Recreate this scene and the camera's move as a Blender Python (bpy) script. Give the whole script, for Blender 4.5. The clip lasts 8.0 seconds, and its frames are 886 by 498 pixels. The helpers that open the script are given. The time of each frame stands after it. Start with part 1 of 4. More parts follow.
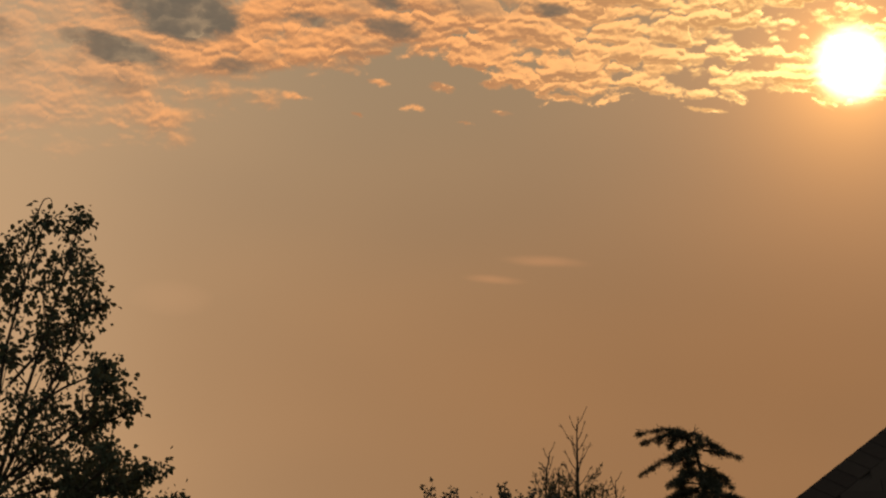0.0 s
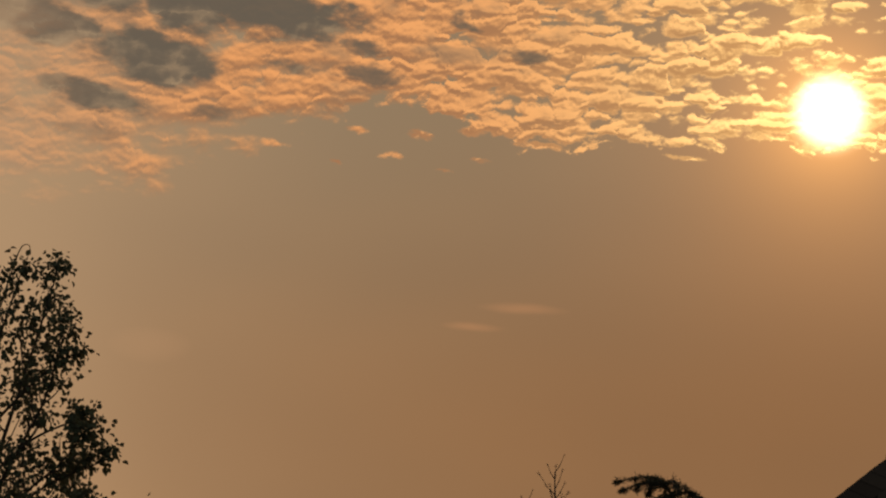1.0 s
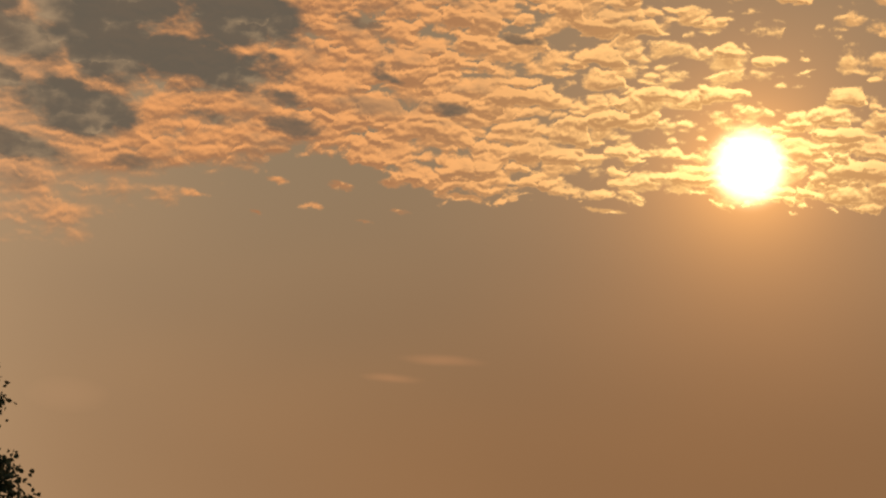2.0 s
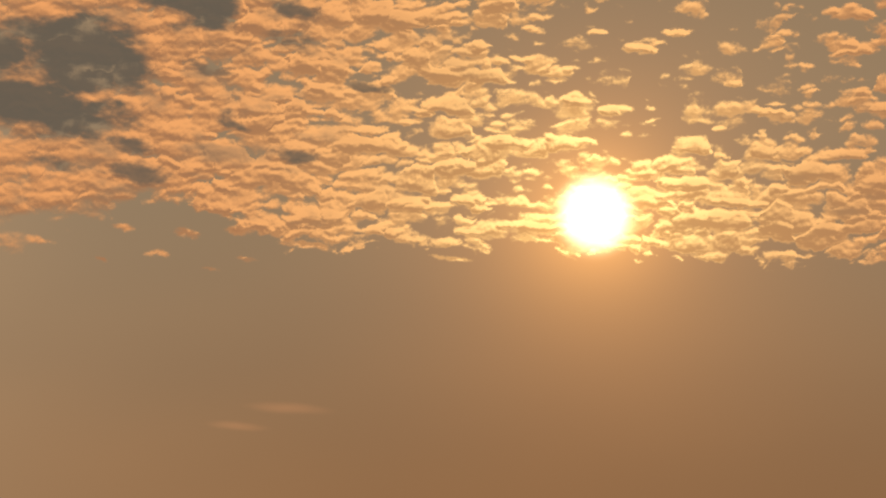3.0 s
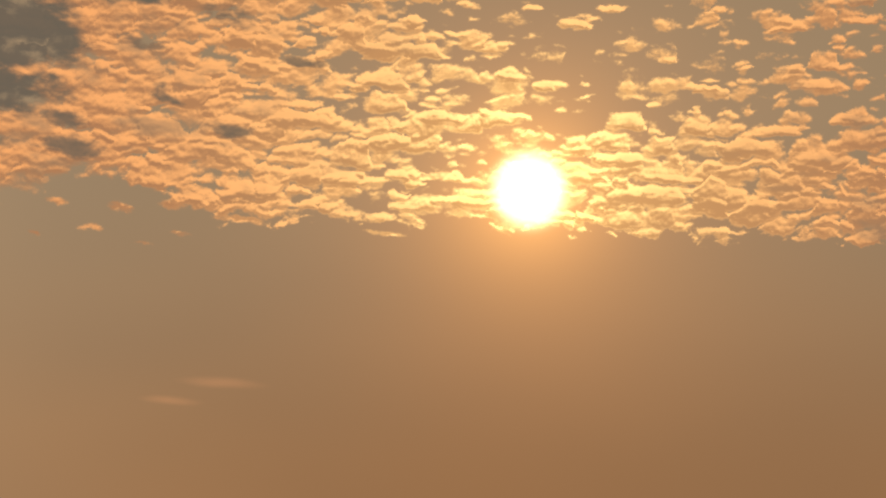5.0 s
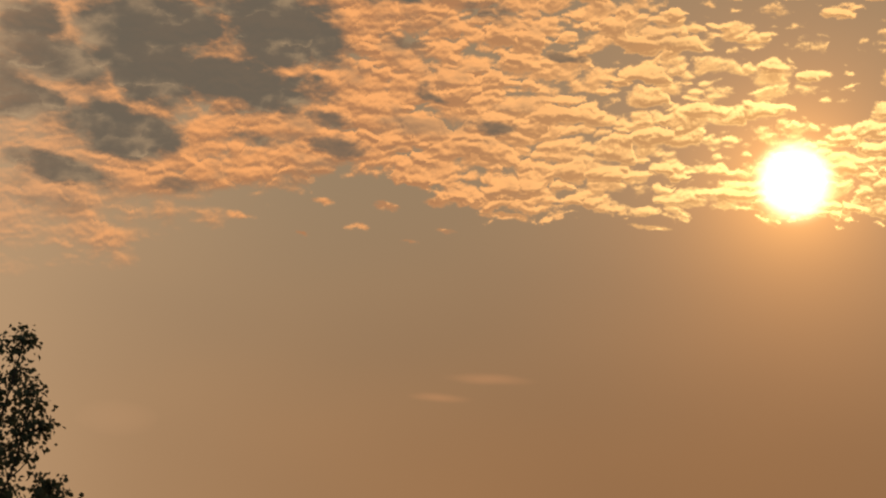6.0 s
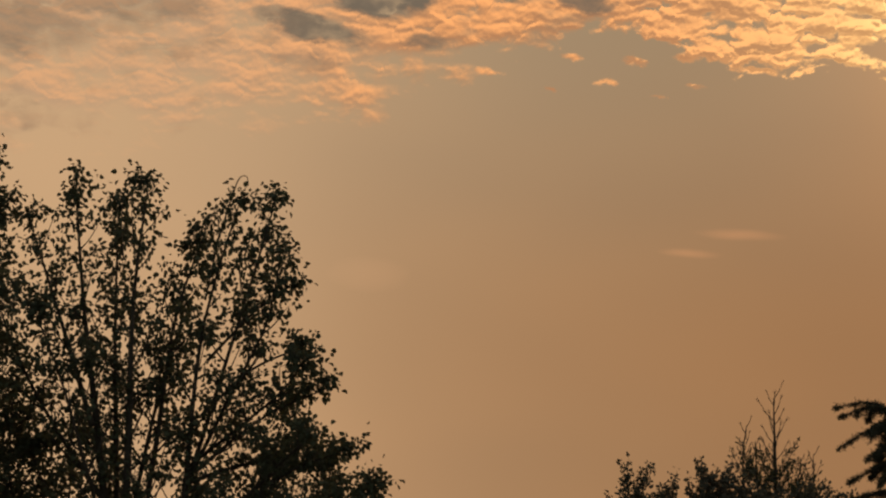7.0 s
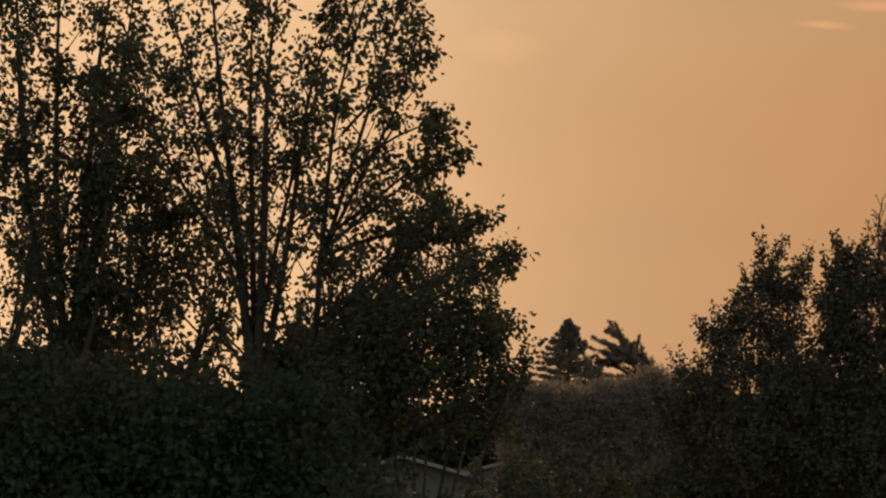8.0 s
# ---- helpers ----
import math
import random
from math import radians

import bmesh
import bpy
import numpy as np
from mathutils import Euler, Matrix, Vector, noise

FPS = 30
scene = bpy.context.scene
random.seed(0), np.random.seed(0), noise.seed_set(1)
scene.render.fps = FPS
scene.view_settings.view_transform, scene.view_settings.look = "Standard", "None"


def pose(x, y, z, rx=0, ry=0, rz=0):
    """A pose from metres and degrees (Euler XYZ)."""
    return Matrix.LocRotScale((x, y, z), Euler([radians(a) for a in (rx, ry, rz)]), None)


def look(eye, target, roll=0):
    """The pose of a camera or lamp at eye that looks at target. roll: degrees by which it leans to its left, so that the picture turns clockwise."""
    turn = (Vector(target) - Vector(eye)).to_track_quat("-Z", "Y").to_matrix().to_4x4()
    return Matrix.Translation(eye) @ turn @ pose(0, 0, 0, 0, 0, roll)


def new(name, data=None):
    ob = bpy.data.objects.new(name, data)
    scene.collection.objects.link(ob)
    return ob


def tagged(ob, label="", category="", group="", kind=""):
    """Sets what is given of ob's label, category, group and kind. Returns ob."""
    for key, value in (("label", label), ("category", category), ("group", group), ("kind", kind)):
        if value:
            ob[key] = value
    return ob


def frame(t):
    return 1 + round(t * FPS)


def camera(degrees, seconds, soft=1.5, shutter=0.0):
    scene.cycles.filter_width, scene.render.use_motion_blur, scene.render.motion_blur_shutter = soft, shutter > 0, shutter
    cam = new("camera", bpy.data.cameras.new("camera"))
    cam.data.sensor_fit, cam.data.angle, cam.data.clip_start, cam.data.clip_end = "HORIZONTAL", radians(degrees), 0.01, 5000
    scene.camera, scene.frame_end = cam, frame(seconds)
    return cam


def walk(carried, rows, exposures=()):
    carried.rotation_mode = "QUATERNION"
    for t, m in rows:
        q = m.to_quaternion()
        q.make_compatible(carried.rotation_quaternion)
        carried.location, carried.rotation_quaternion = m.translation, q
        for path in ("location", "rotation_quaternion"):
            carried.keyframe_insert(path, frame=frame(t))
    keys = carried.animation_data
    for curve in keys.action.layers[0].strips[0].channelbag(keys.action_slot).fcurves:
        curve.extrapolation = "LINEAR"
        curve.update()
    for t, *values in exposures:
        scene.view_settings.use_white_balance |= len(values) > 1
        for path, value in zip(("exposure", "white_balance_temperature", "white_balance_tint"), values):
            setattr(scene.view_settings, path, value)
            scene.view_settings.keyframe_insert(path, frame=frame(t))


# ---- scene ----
# ---- camera ----
# A hand-held telephoto shot: the camera stands on a raised deck and is swung across the sunset.
EYE = Vector((0.0, 0.0, 3.0))
SUN_BEARING, SUN_HEIGHT = 7.55, 12.58        # degrees to the right of +y, degrees above the horizon

cam = camera(16.0, 8.0, soft=2.2)
TURNS = [  # seconds, tilt from straight down, lean, turn
    (0.0, 99.322, -0.014, 0.016),
    (0.5, 100.116, -0.085, -0.325),
    (1.0, 100.181, -0.080, -0.394),
    (1.2, 100.257, -0.134, -0.510),
    (2.3, 101.551, -0.020, -2.680),
    (2.5, 101.806, 0.132, -3.243),
    (3.0, 101.978, 0.322, -4.642),
    (3.5, 101.319, 0.309, -5.645),
    (4.0, 100.691, 0.350, -5.865),
    (4.2, 100.645, 0.372, -5.824),
    (5.3, 101.828, 0.292, -5.837),
    (5.5, 101.892, 0.375, -4.454),
    (6.0, 101.467, 0.383, -0.932),
    (6.5, 100.441, 0.128, 1.514),
    (7.0, 98.863, -0.139, 3.578),
    (7.5, 96.874, -0.181, 5.120),
    (8.0, 94.721, -0.377, 6.012),
]
STOPS = [(0.0, 0.28), (0.5, 0.08), (1.0, 0.0), (2.5, 0.05), (3.0, 0.03), (3.5, 0.26), (4.0, 0.30), (5.5, 0.14), (6.0, 0.17), (6.5, 0.22), (7.0, 0.32), (7.5, 0.65), (8.0, 0.95)]
walk(cam, [(t, pose(*EYE, rx, ry, rz)) for t, rx, ry, rz in TURNS], STOPS)


def at(bearing, height, distance):
    """A place seen from the deck at a bearing and a height in degrees, at a distance in metres."""
    b = radians(bearing)
    return EYE + distance * Vector((math.sin(b), math.cos(b), math.tan(radians(height))))


SUN_WAY = at(SUN_BEARING, SUN_HEIGHT, 1.0) - EYE
SUN_WAY.normalize()

# ---- sun and sky ----
sun_data = bpy.data.lights.new("sun", "SUN")
sun_data.energy, sun_data.angle, sun_data.color = 2.0, radians(0.53), (1.0, 0.62, 0.32)
sun = new("sun", sun_data)
sun.matrix_world = look(SUN_WAY * 50, (0, 0, 0))


class Maths:
    """Short ways to write node arithmetic in one node tree."""

    def __init__(self, tree):
        self.tree = tree

    def node(self, kind):
        return self.tree.nodes.new(kind)

    def put(self, socket, value):
        if isinstance(value, bpy.types.NodeSocket):
            self.tree.links.new(value, socket)
        else:
            socket.default_value = value

    def f(self, operation, a, b=0.0, c=0.0, clamp=False):
        n = self.node("ShaderNodeMath")
        n.operation, n.use_clamp = operation, clamp
        for socket, value in zip(n.inputs, (a, b, c)):
            self.put(socket, value)
        return n.outputs[0]

    def add(self, a, b):
        return self.f("ADD", a, b)

    def sub(self, a, b):
        return self.f("SUBTRACT", a, b)

    def mul(self, a, b):
        return self.f("MULTIPLY", a, b)

    def step(self, x, low, high, out_low=0.0, out_high=1.0):
        n = self.node("ShaderNodeMapRange")
        n.interpolation_type = "SMOOTHSTEP"
        for socket, value in zip(n.inputs, (x, low, high, out_low, out_high)):
            self.put(socket, value)
        return n.outputs[0]

    def mix(self, k, a, b):
        n = self.node("ShaderNodeMix")
        n.data_type = "RGBA"
        self.put(n.inputs[0], k)
        for socket, value in ((n.inputs[6], a), (n.inputs[7], b)):
            self.put(socket, value if isinstance(value, bpy.types.NodeSocket) else (*value, 1.0))
        return n.outputs[2]

    def tint(self, k, colour, onto):
        """onto + k * colour"""
        n = self.node("ShaderNodeVectorMath")
        n.operation = "MULTIPLY_ADD"
        self.put(n.inputs[0], colour)
        self.put(n.inputs[1], k)
        self.put(n.inputs[2], onto)
        return n.outputs[0]

    def flat(self, x, y, z=0.0):
        n = self.node("ShaderNodeCombineXYZ")
        for socket, value in zip(n.inputs, (x, y, z)):
            self.put(socket, value)
        return n.outputs[0]

    def split(self, v):
        n = self.node("ShaderNodeSeparateXYZ")
        self.put(n.inputs[0], v)
        return n.outputs

    def noise(self, v, scale, detail=3.0, rough=0.5, out=0, distortion=0.0):
        n = self.node("ShaderNodeTexNoise")
        self.put(n.inputs["Vector"], v)
        self.put(n.inputs["Scale"], scale)
        self.put(n.inputs["Detail"], detail)
        self.put(n.inputs["Roughness"], rough)
        self.put(n.inputs["Distortion"], distortion)
        return n.outputs[out]

    def curve(self, x, low, high, points):
        """A smooth curve over x from low to high; its points are (x, y), with y from 0 to 1."""
        k = self.f("DIVIDE", self.sub(x, low), high - low, clamp=True)
        n = self.node("ShaderNodeFloatCurve")
        self.put(n.inputs[1], k)
        c = n.mapping.curves[0]
        pts = [((px - low) / (high - low), py) for px, py in points]
        c.points[0].location, c.points[1].location = pts[0], pts[-1]
        for p in pts[1:-1]:
            c.points.new(*p)
        n.mapping.update()
        return n.outputs[0]

    def ellipses(self, u, v, rows, tilt=0.0, flat=1.0, floor=0.0):
        """The strongest of several soft ellipses: rows of (u, v, half width, half height); tilt: how steeply they fall to the right."""
        best = floor
        for cu, cv, ru, rv in rows:
            a = self.mul(self.sub(u, cu), 1 / ru)
            b = self.mul(self.sub(self.f("MULTIPLY_ADD", self.sub(u, cu), tilt, v) if tilt else v, cv), 1 / rv)
            if flat != 1.0:  # lower halves are flatter than upper ones
                b = self.f("MAXIMUM", self.mul(b, 0.78), self.mul(b, -flat))
            r = self.f("MULTIPLY_ADD", a, a, self.mul(b, b))
            k = self.sub(1.0, r)
            best = self.f("MAXIMUM", k, best)
        return best


# Clouds, in degrees of bearing and height. Large bright heaps of the broken layer, then thick grey banks.
HEAPS = [
    (6.77, 15.16, 0.42, 0.12), (5.10, 15.05, 0.85, 0.30), (4.86, 14.56, 0.60, 0.16), (3.59, 12.29, 0.40, 0.17),
    (2.30, 12.50, 0.60, 0.22), (5.07, 13.45, 1.10, 0.30), (3.30, 13.90, 0.75, 0.30), (5.60, 12.75, 0.9, 0.16),
    (6.3, 12.35, 0.6, 0.10), (5.2, 12.25, 0.35, 0.08), (4.2, 12.75, 0.6, 0.14),
]
HEAPS_BY_THE_SUN = [
    (4.24, 16.1, 1.08, 0.21), (5.29, 15.59, 0.46, 0.23), (6.42, 15.9, 0.33, 0.1), (8.53, 15.52, 0.47, 0.15),
    (6.8, 15.14, 0.37, 0.1), (7.34, 14.65, 0.49, 0.16), (7.94, 14.43, 0.35, 0.13), (10.24, 14.87, 0.27, 0.1),
    (11.06, 15.74, 0.21, 0.08), (9.27, 13.71, 0.46, 0.21), (10.66, 14.28, 0.23, 0.11), (9.85, 14.06, 0.18, 0.06),
    (6.96, 13.82, 0.74, 0.21), (5.93, 13.89, 0.43, 0.14), (4.59, 14.58, 0.77, 0.17), (4.97, 15.14, 0.87, 0.25),
    (10.93, 13.66, 0.72, 0.31), (8.63, 13.39, 0.64, 0.21), (7.63, 15.85, 0.29, 0.08), (9.11, 15.81, 0.35, 0.12),
]
HEAPS_BEYOND = [
    (12.38, 15.39, 0.64, 0.16), (13.75, 15.47, 0.41, 0.08), (11.68, 14.74, 0.39, 0.09), (12.82, 14.32, 0.46, 0.11),
    (13.47, 13.7, 0.46, 0.21), (10.87, 13.74, 0.62, 0.16), (12.11, 13.5, 0.46, 0.14), (11.48, 13.21, 0.72, 0.23),
    (12.93, 12.91, 0.82, 0.23), (9.89, 12.39, 0.62, 0.23), (11.04, 12.31, 0.62, 0.21), (12.18, 12.22, 0.62, 0.21),
    (10.21, 12.69, 0.62, 0.12), (10.67, 14.31, 0.23, 0.14), (10.21, 14.88, 0.27, 0.1), (8.67, 14.26, 0.18, 0.05),
    (9.82, 14.08, 0.21, 0.07), (12.57, 14.65, 0.21, 0.08), (9.28, 13.1, 0.62, 0.14), (13.3, 14.63, 0.41, 0.1),
]
SHREDS = [
    (-1.57, 11.77, 0.22, 0.07), (-0.59, 11.88, 0.28, 0.08), (0.40, 11.59, 0.26, 0.05), (1.08, 11.77, 0.30, 0.07),
    (-0.07, 12.26, 0.26, 0.12), (0.87, 12.30, 0.30, 0.12), (1.60, 12.27, 0.32, 0.11), (2.20, 12.03, 0.70, 0.10),
    (-1.22, 12.36, 0.30, 0.09), (-2.80, 12.05, 0.35, 0.08), (4.85, 11.80, 0.5, 0.06),
]
BANKS = [
    (-4.41, 15.34, 1.15, 0.75), (-1.98, 15.48, 1.25, 0.58), (-2.61, 14.43, 1.20, 0.52), (-6.19, 14.85, 0.95, 0.40),
    (-4.35, 14.53, 0.80, 0.50), (-4.96, 13.60, 1.20, 0.45), (-6.72, 15.49, 0.70, 0.35), (-6.80, 14.05, 0.80, 0.28),
    (-6.15, 12.84, 0.95, 0.24), (0.06, 16.29, 0.77, 0.37), (-11.18, 12.85, 1.2, 0.5), (-9.4, 13.3, 1.2, 0.35),
    (-10.83, 11.13, 0.90, 0.22), (-8.0, 14.6, 1.3, 0.5),
]
FLECKS = [
    (-1.08, 13.79, 0.50, 0.22), (-0.81, 13.28, 0.58, 0.23), (-3.75, 12.55, 0.55, 0.18), (1.98, 15.76, 0.72, 0.20),
    (2.19, 16.29, 0.52, 0.20), (1.99, 13.71, 0.48, 0.18), (0.44, 15.20, 0.60, 0.18), (-8.68, 12.49, 0.55, 0.16),
    (-6.38, 12.29, 0.70, 0.20), (-2.4, 13.5, 0.5, 0.16), (0.9, 14.3, 0.5, 0.14), (3.4, 15.0, 0.45, 0.13),
]


def cloud_group():
    """A node group: how much cloud stands at (bearing, height)."""
    g = bpy.data.node_groups.new("cloud_layer", "ShaderNodeTree")
    g.interface.new_socket("Place", in_out="INPUT", socket_type="NodeSocketVector")
    g.interface.new_socket("Cloud", in_out="OUTPUT", socket_type="NodeSocketFloat")
    g.interface.new_socket("Form", in_out="OUTPUT", socket_type="NodeSocketFloat")
    k = Maths(g)
    place = k.node("NodeGroupInput").outputs[0]
    u, v, _ = k.split(place)
    # ragged outlines: the places are shifted by noise of several sizes
    shift = k.split(k.noise(k.flat(u, k.mul(v, 1.5)), 1.5, 5.0, 0.62, out=1))
    du, dv = k.sub(shift[0], 0.5), k.sub(shift[1], 0.5)
    uw = k.f("MULTIPLY_ADD", du, 0.75, u)
    vw = k.f("MULTIPLY_ADD", dv, 0.46, v)
    # heaps of two sizes that lie in rows: each has its own size, a domed top and a flatter foot
    def heaped(scale, stretch, seed):
        place = k.flat(k.add(uw, seed), k.mul(vw, stretch))
        cell = k.node("ShaderNodeTexVoronoi")
        cell.feature, cell.voronoi_dimensions = "F1", "2D"
        k.put(cell.inputs["Vector"], place)
        k.put(cell.inputs["Scale"], scale)
        k.put(cell.inputs["Randomness"], 0.95)
        px, py, _ = k.split(place)
        cx, cy, _ = k.split(cell.outputs["Position"])
        a = k.mul(k.sub(px, cx), scale)
        b = k.mul(k.sub(py, cy), scale)
        b = k.f("MAXIMUM", k.mul(b, 1.05), k.mul(b, -1.75))
        size = k.f("MULTIPLY_ADD", k.split(cell.outputs["Color"])[0], 0.55, 0.22)
        return k.sub(size, k.f("MULTIPLY_ADD", a, a, k.mul(b, b)))

    heap = k.f("MAXIMUM", k.mul(heaped(1.35, 1.70, 0.0), 0.85), k.mul(k.sub(heaped(2.9, 1.80, 40.0), 0.03), 0.66))
    heap = k.mul(k.sub(heap, 0.16), k.step(u, -3.0, 5.5, 0.30, 1.15))
    folds = k.sub(k.noise(k.flat(u, k.mul(k.add(v, k.mul(u, 0.05)), 2.0), 3.7), 0.85, 3.0, 0.5), 0.5)
    lumps = k.sub(k.noise(k.flat(uw, k.mul(vw, 1.9), 6.1), 1.75, 4.0, 0.55), 0.5)
    fine = k.sub(k.noise(k.flat(u, k.mul(v, 1.35), 7.7), 3.2, 7.0, 0.69), 0.5)
    big = k.sub(k.noise(k.flat(k.mul(u, 0.35), k.mul(k.add(v, k.mul(u, 0.18)), 0.9), 9.1), 1.0, 3.0, 0.5), 0.5)
    base = k.add(k.add(heap, k.mul(lumps, k.step(u, -4.0, 4.0, 0.35, 0.85))), k.add(k.mul(folds, k.step(u, 0.0, 6.0, 1.0, 0.45)), k.mul(big, 0.35)))
    # cover: a closed sheet on one side, then broken, then scattered heaps
    cover = k.sub(k.curve(u, -16, 18, [(-16, 0.80), (-5, 0.86), (0, 0.88), (3, 0.75), (5.5, 0.55), (7.6, 0.50), (10, 0.50), (14, 0.52), (18, 0.55)]), 0.5)
    sparse = k.mul(k.mul(k.step(u, 5.5, 8.5), k.step(u, 9.5, 12.5, 1.0, 0.45)), k.step(v, 13.1, 14.3))
    packed = k.mul(k.step(u, 6.5, 8.5), k.step(v, 14.0, 12.8))
    cover = k.add(cover, k.add(k.mul(sparse, -0.24), k.mul(packed, 0.27)))
    # the layer's lower rim
    line = [(-16, 9.2), (-9.6, 9.4), (-6.5, 9.8), (-3.8, 10.8), (-2.6, 11.7), (-1.1, 12.35), (-0.3, 12.5), (1.2, 12.15), (2.6, 11.82), (4.0, 11.75), (8.0, 11.72), (13.0, 11.44), (18.0, 11.35)]
    rim = k.add(9.0, k.mul(4.0, k.curve(u, -16, 18, [(b, (h - 9.0) / 4.0) for b, h in line])))
    above = k.add(k.sub(vw, rim), k.mul(lumps, k.step(u, -3.0, 2.0, 0.0, 0.8)))
    soft = k.sub(k.step(u, -5.5, 0.5, 2.3, 0.42), k.step(u, 4.5, 8.0, 0.0, 0.20))
    inside = k.sub(k.f("DIVIDE", above, soft, clamp=True), 1.0)
    form = k.add(k.add(base, cover), k.mul(inside, 0.75))
    form = k.sub(form, k.mul(k.step(above, 0.0, -0.5), 1.5))
    ue = k.f("MULTIPLY_ADD", du, 0.70, u)
    ve = k.f("MULTIPLY_ADD", dv, 0.30, v)
    heaps = k.ellipses(ue, ve, HEAPS + HEAPS_BY_THE_SUN + HEAPS_BEYOND, flat=1.7)
    form = k.add(form, k.mul(heaps, 0.50))
    cloud = k.add(form, k.mul(fine, k.step(u, -6.0, 2.0, 0.25, 0.75)))
    shreds = k.ellipses(k.f("MULTIPLY_ADD", du, 0.8, u), k.f("MULTIPLY_ADD", dv, 0.30, v), SHREDS, 0.15)
    shreds = k.sub(k.add(k.mul(shreds, 0.36), k.mul(fine, 0.75)), k.step(shreds, 0.0, 0.2, 0.6, 0.06))
    cloud = k.f("MAXIMUM", cloud, shreds)
    out = k.node("NodeGroupOutput")
    k.put(out.inputs[1], k.add(form, k.mul(fine, k.step(u, 0.0, 6.0, 0.27, 0.50))))
    k.put(out.inputs[0], cloud)
    return g


def build_sky():
    world = bpy.data.worlds.new("evening_sky")
    scene.world = world
    world.use_nodes = True
    world.node_tree.nodes.clear()
    k = Maths(world.node_tree)
    way = k.node("ShaderNodeTexCoord").outputs["Generated"]
    x, y, z = k.split(way)
    u = k.mul(k.f("ARCTAN2", x, y), 180 / math.pi)
    v = k.mul(k.f("ARCSINE", z), 180 / math.pi)
    toward = k.node("ShaderNodeVectorMath")
    toward.operation = "DOT_PRODUCT"
    k.put(toward.inputs[0], way)
    k.put(toward.inputs[1], tuple(SUN_WAY))
    away = k.mul(k.f("ARCCOSINE", k.f("MINIMUM", toward.outputs["Value"], 0.9999999)), 180 / math.pi)

    # clear, smoky air
    low = k.mix(k.curve(u, -14, 12, [(-14, 0.0), (-9, 0.10), (-4, 0.62), (0, 0.85), (4, 0.97), (12, 1.0)]), (0.460, 0.286, 0.152), (0.250, 0.130, 0.058))
    high = k.mix(k.step(u, -11.0, 2.0), (0.42, 0.278, 0.160), (0.262, 0.187, 0.112))
    air = k.mix(k.step(v, 6.5, 14.0), low, high)
    patchy = k.noise(k.flat(k.mul(u, 0.10), k.mul(v, 0.22)), 1.0, 2.0, 0.5)
    air = k.mix(k.step(patchy, 0.3, 0.7), air, k.tint((1.10, 1.07, 1.03), air, (0, 0, 0)))
    glow = k.f("EXPONENT", k.mul(away, -0.52))
    air = k.tint(glow, (0.46, 0.145, 0.025), air)

    # the cloud layer, lit from behind
    layer = cloud_group()

    def cloud_at(du, dv):
        n = k.node("ShaderNodeGroup")
        n.node_tree = layer
        k.put(n.inputs[0], k.flat(k.add(u, du), k.add(v, dv)))
        return n.outputs

    here, over = cloud_at(0.0, 0.0), cloud_at(0.02, 0.065)
    crisp = k.step(u, -7.0, 3.0, 0.48, 0.25)
    cover = k.step(here[0], 0.02, k.add(crisp, 0.02))
    relief = k.step(k.sub(here[1], over[1]), k.step(u, 2.0, 7.0, -0.14, -0.08), k.step(u, 2.0, 7.0, 0.14, 0.25))
    near = k.f("EXPONENT", k.mul(away, -0.50))
    lit = k.mix(k.f("MULTIPLY", near, 2.0, clamp=True), (0.84, 0.355, 0.125), (1.60, 1.02, 0.37))
    side = k.mix(k.step(away, 0.5, 8.0), (0.56, 0.29, 0.112), (0.39, 0.182, 0.083))
    veil = k.step(u, -3.0, -9.0)
    lit = k.mix(veil, lit, (0.60, 0.318, 0.155))
    side = k.mix(veil, side, (0.42, 0.262, 0.150))
    body = k.mix(relief, side, lit)
    body = k.mix(k.mul(k.step(here[1], 0.30, 1.0), k.step(u, 0.0, 5.0, 0.0, 0.28)), body, side)
    rims = k.mul(k.step(here[0], 0.42, 0.20), k.step(away, 10.0, 3.0, 0.0, 0.30))
    body = k.mix(rims, body, lit)
    # thin places show the air's colour, thick ones are grey
    mottle = k.noise(k.flat(u, k.mul(k.add(v, k.mul(u, 0.10)), 2.3), 1.3), 0.9, 4.0, 0.55)
    body = k.mix(k.mul(k.step(mottle, 0.52, 0.70), k.step(away, 3.0, 7.0, 0.15, 0.55)), body, (0.250, 0.170, 0.102))
    bank_shift = k.split(k.noise(k.flat(k.mul(u, 0.7), k.mul(v, 1.4), 5.0), 0.9, 5.0, 0.58, out=1))
    bu = k.f("MULTIPLY_ADD", k.sub(bank_shift[0], 0.5), 2.0, u)
    bv = k.f("MULTIPLY_ADD", k.sub(bank_shift[1], 0.5), 0.9, v)
    bank = k.ellipses(bu, bv, BANKS, 0.16, floor=-0.75)
    slant = k.noise(k.flat(k.mul(u, 0.8), k.mul(k.add(v, k.mul(u, 0.25)), 2.0), 2.0), 1.0, 5.0, 0.6)
    torn = k.noise(k.flat(u, k.mul(v, 1.6), 4.0), 2.6, 5.0, 0.6)
    thick = k.mul(k.step(k.add(v, k.mul(u, -0.35)), 13.4, 16.6), 0.33)
    bank = k.add(k.add(k.mul(bank, 0.75), thick), k.add(k.mul(k.sub(slant, 0.5), 1.9), k.mul(k.sub(torn, 0.5), 1.0)))
    bank = k.step(bank, -0.34, k.step(u, -8.0, -1.0, 0.70, 0.50))
    bank = k.mul(bank, k.mul(k.step(u, -9.5, -5.5, 0.50, 0.97), k.step(u, 4.0, 2.6, 0.0, 1.0)))
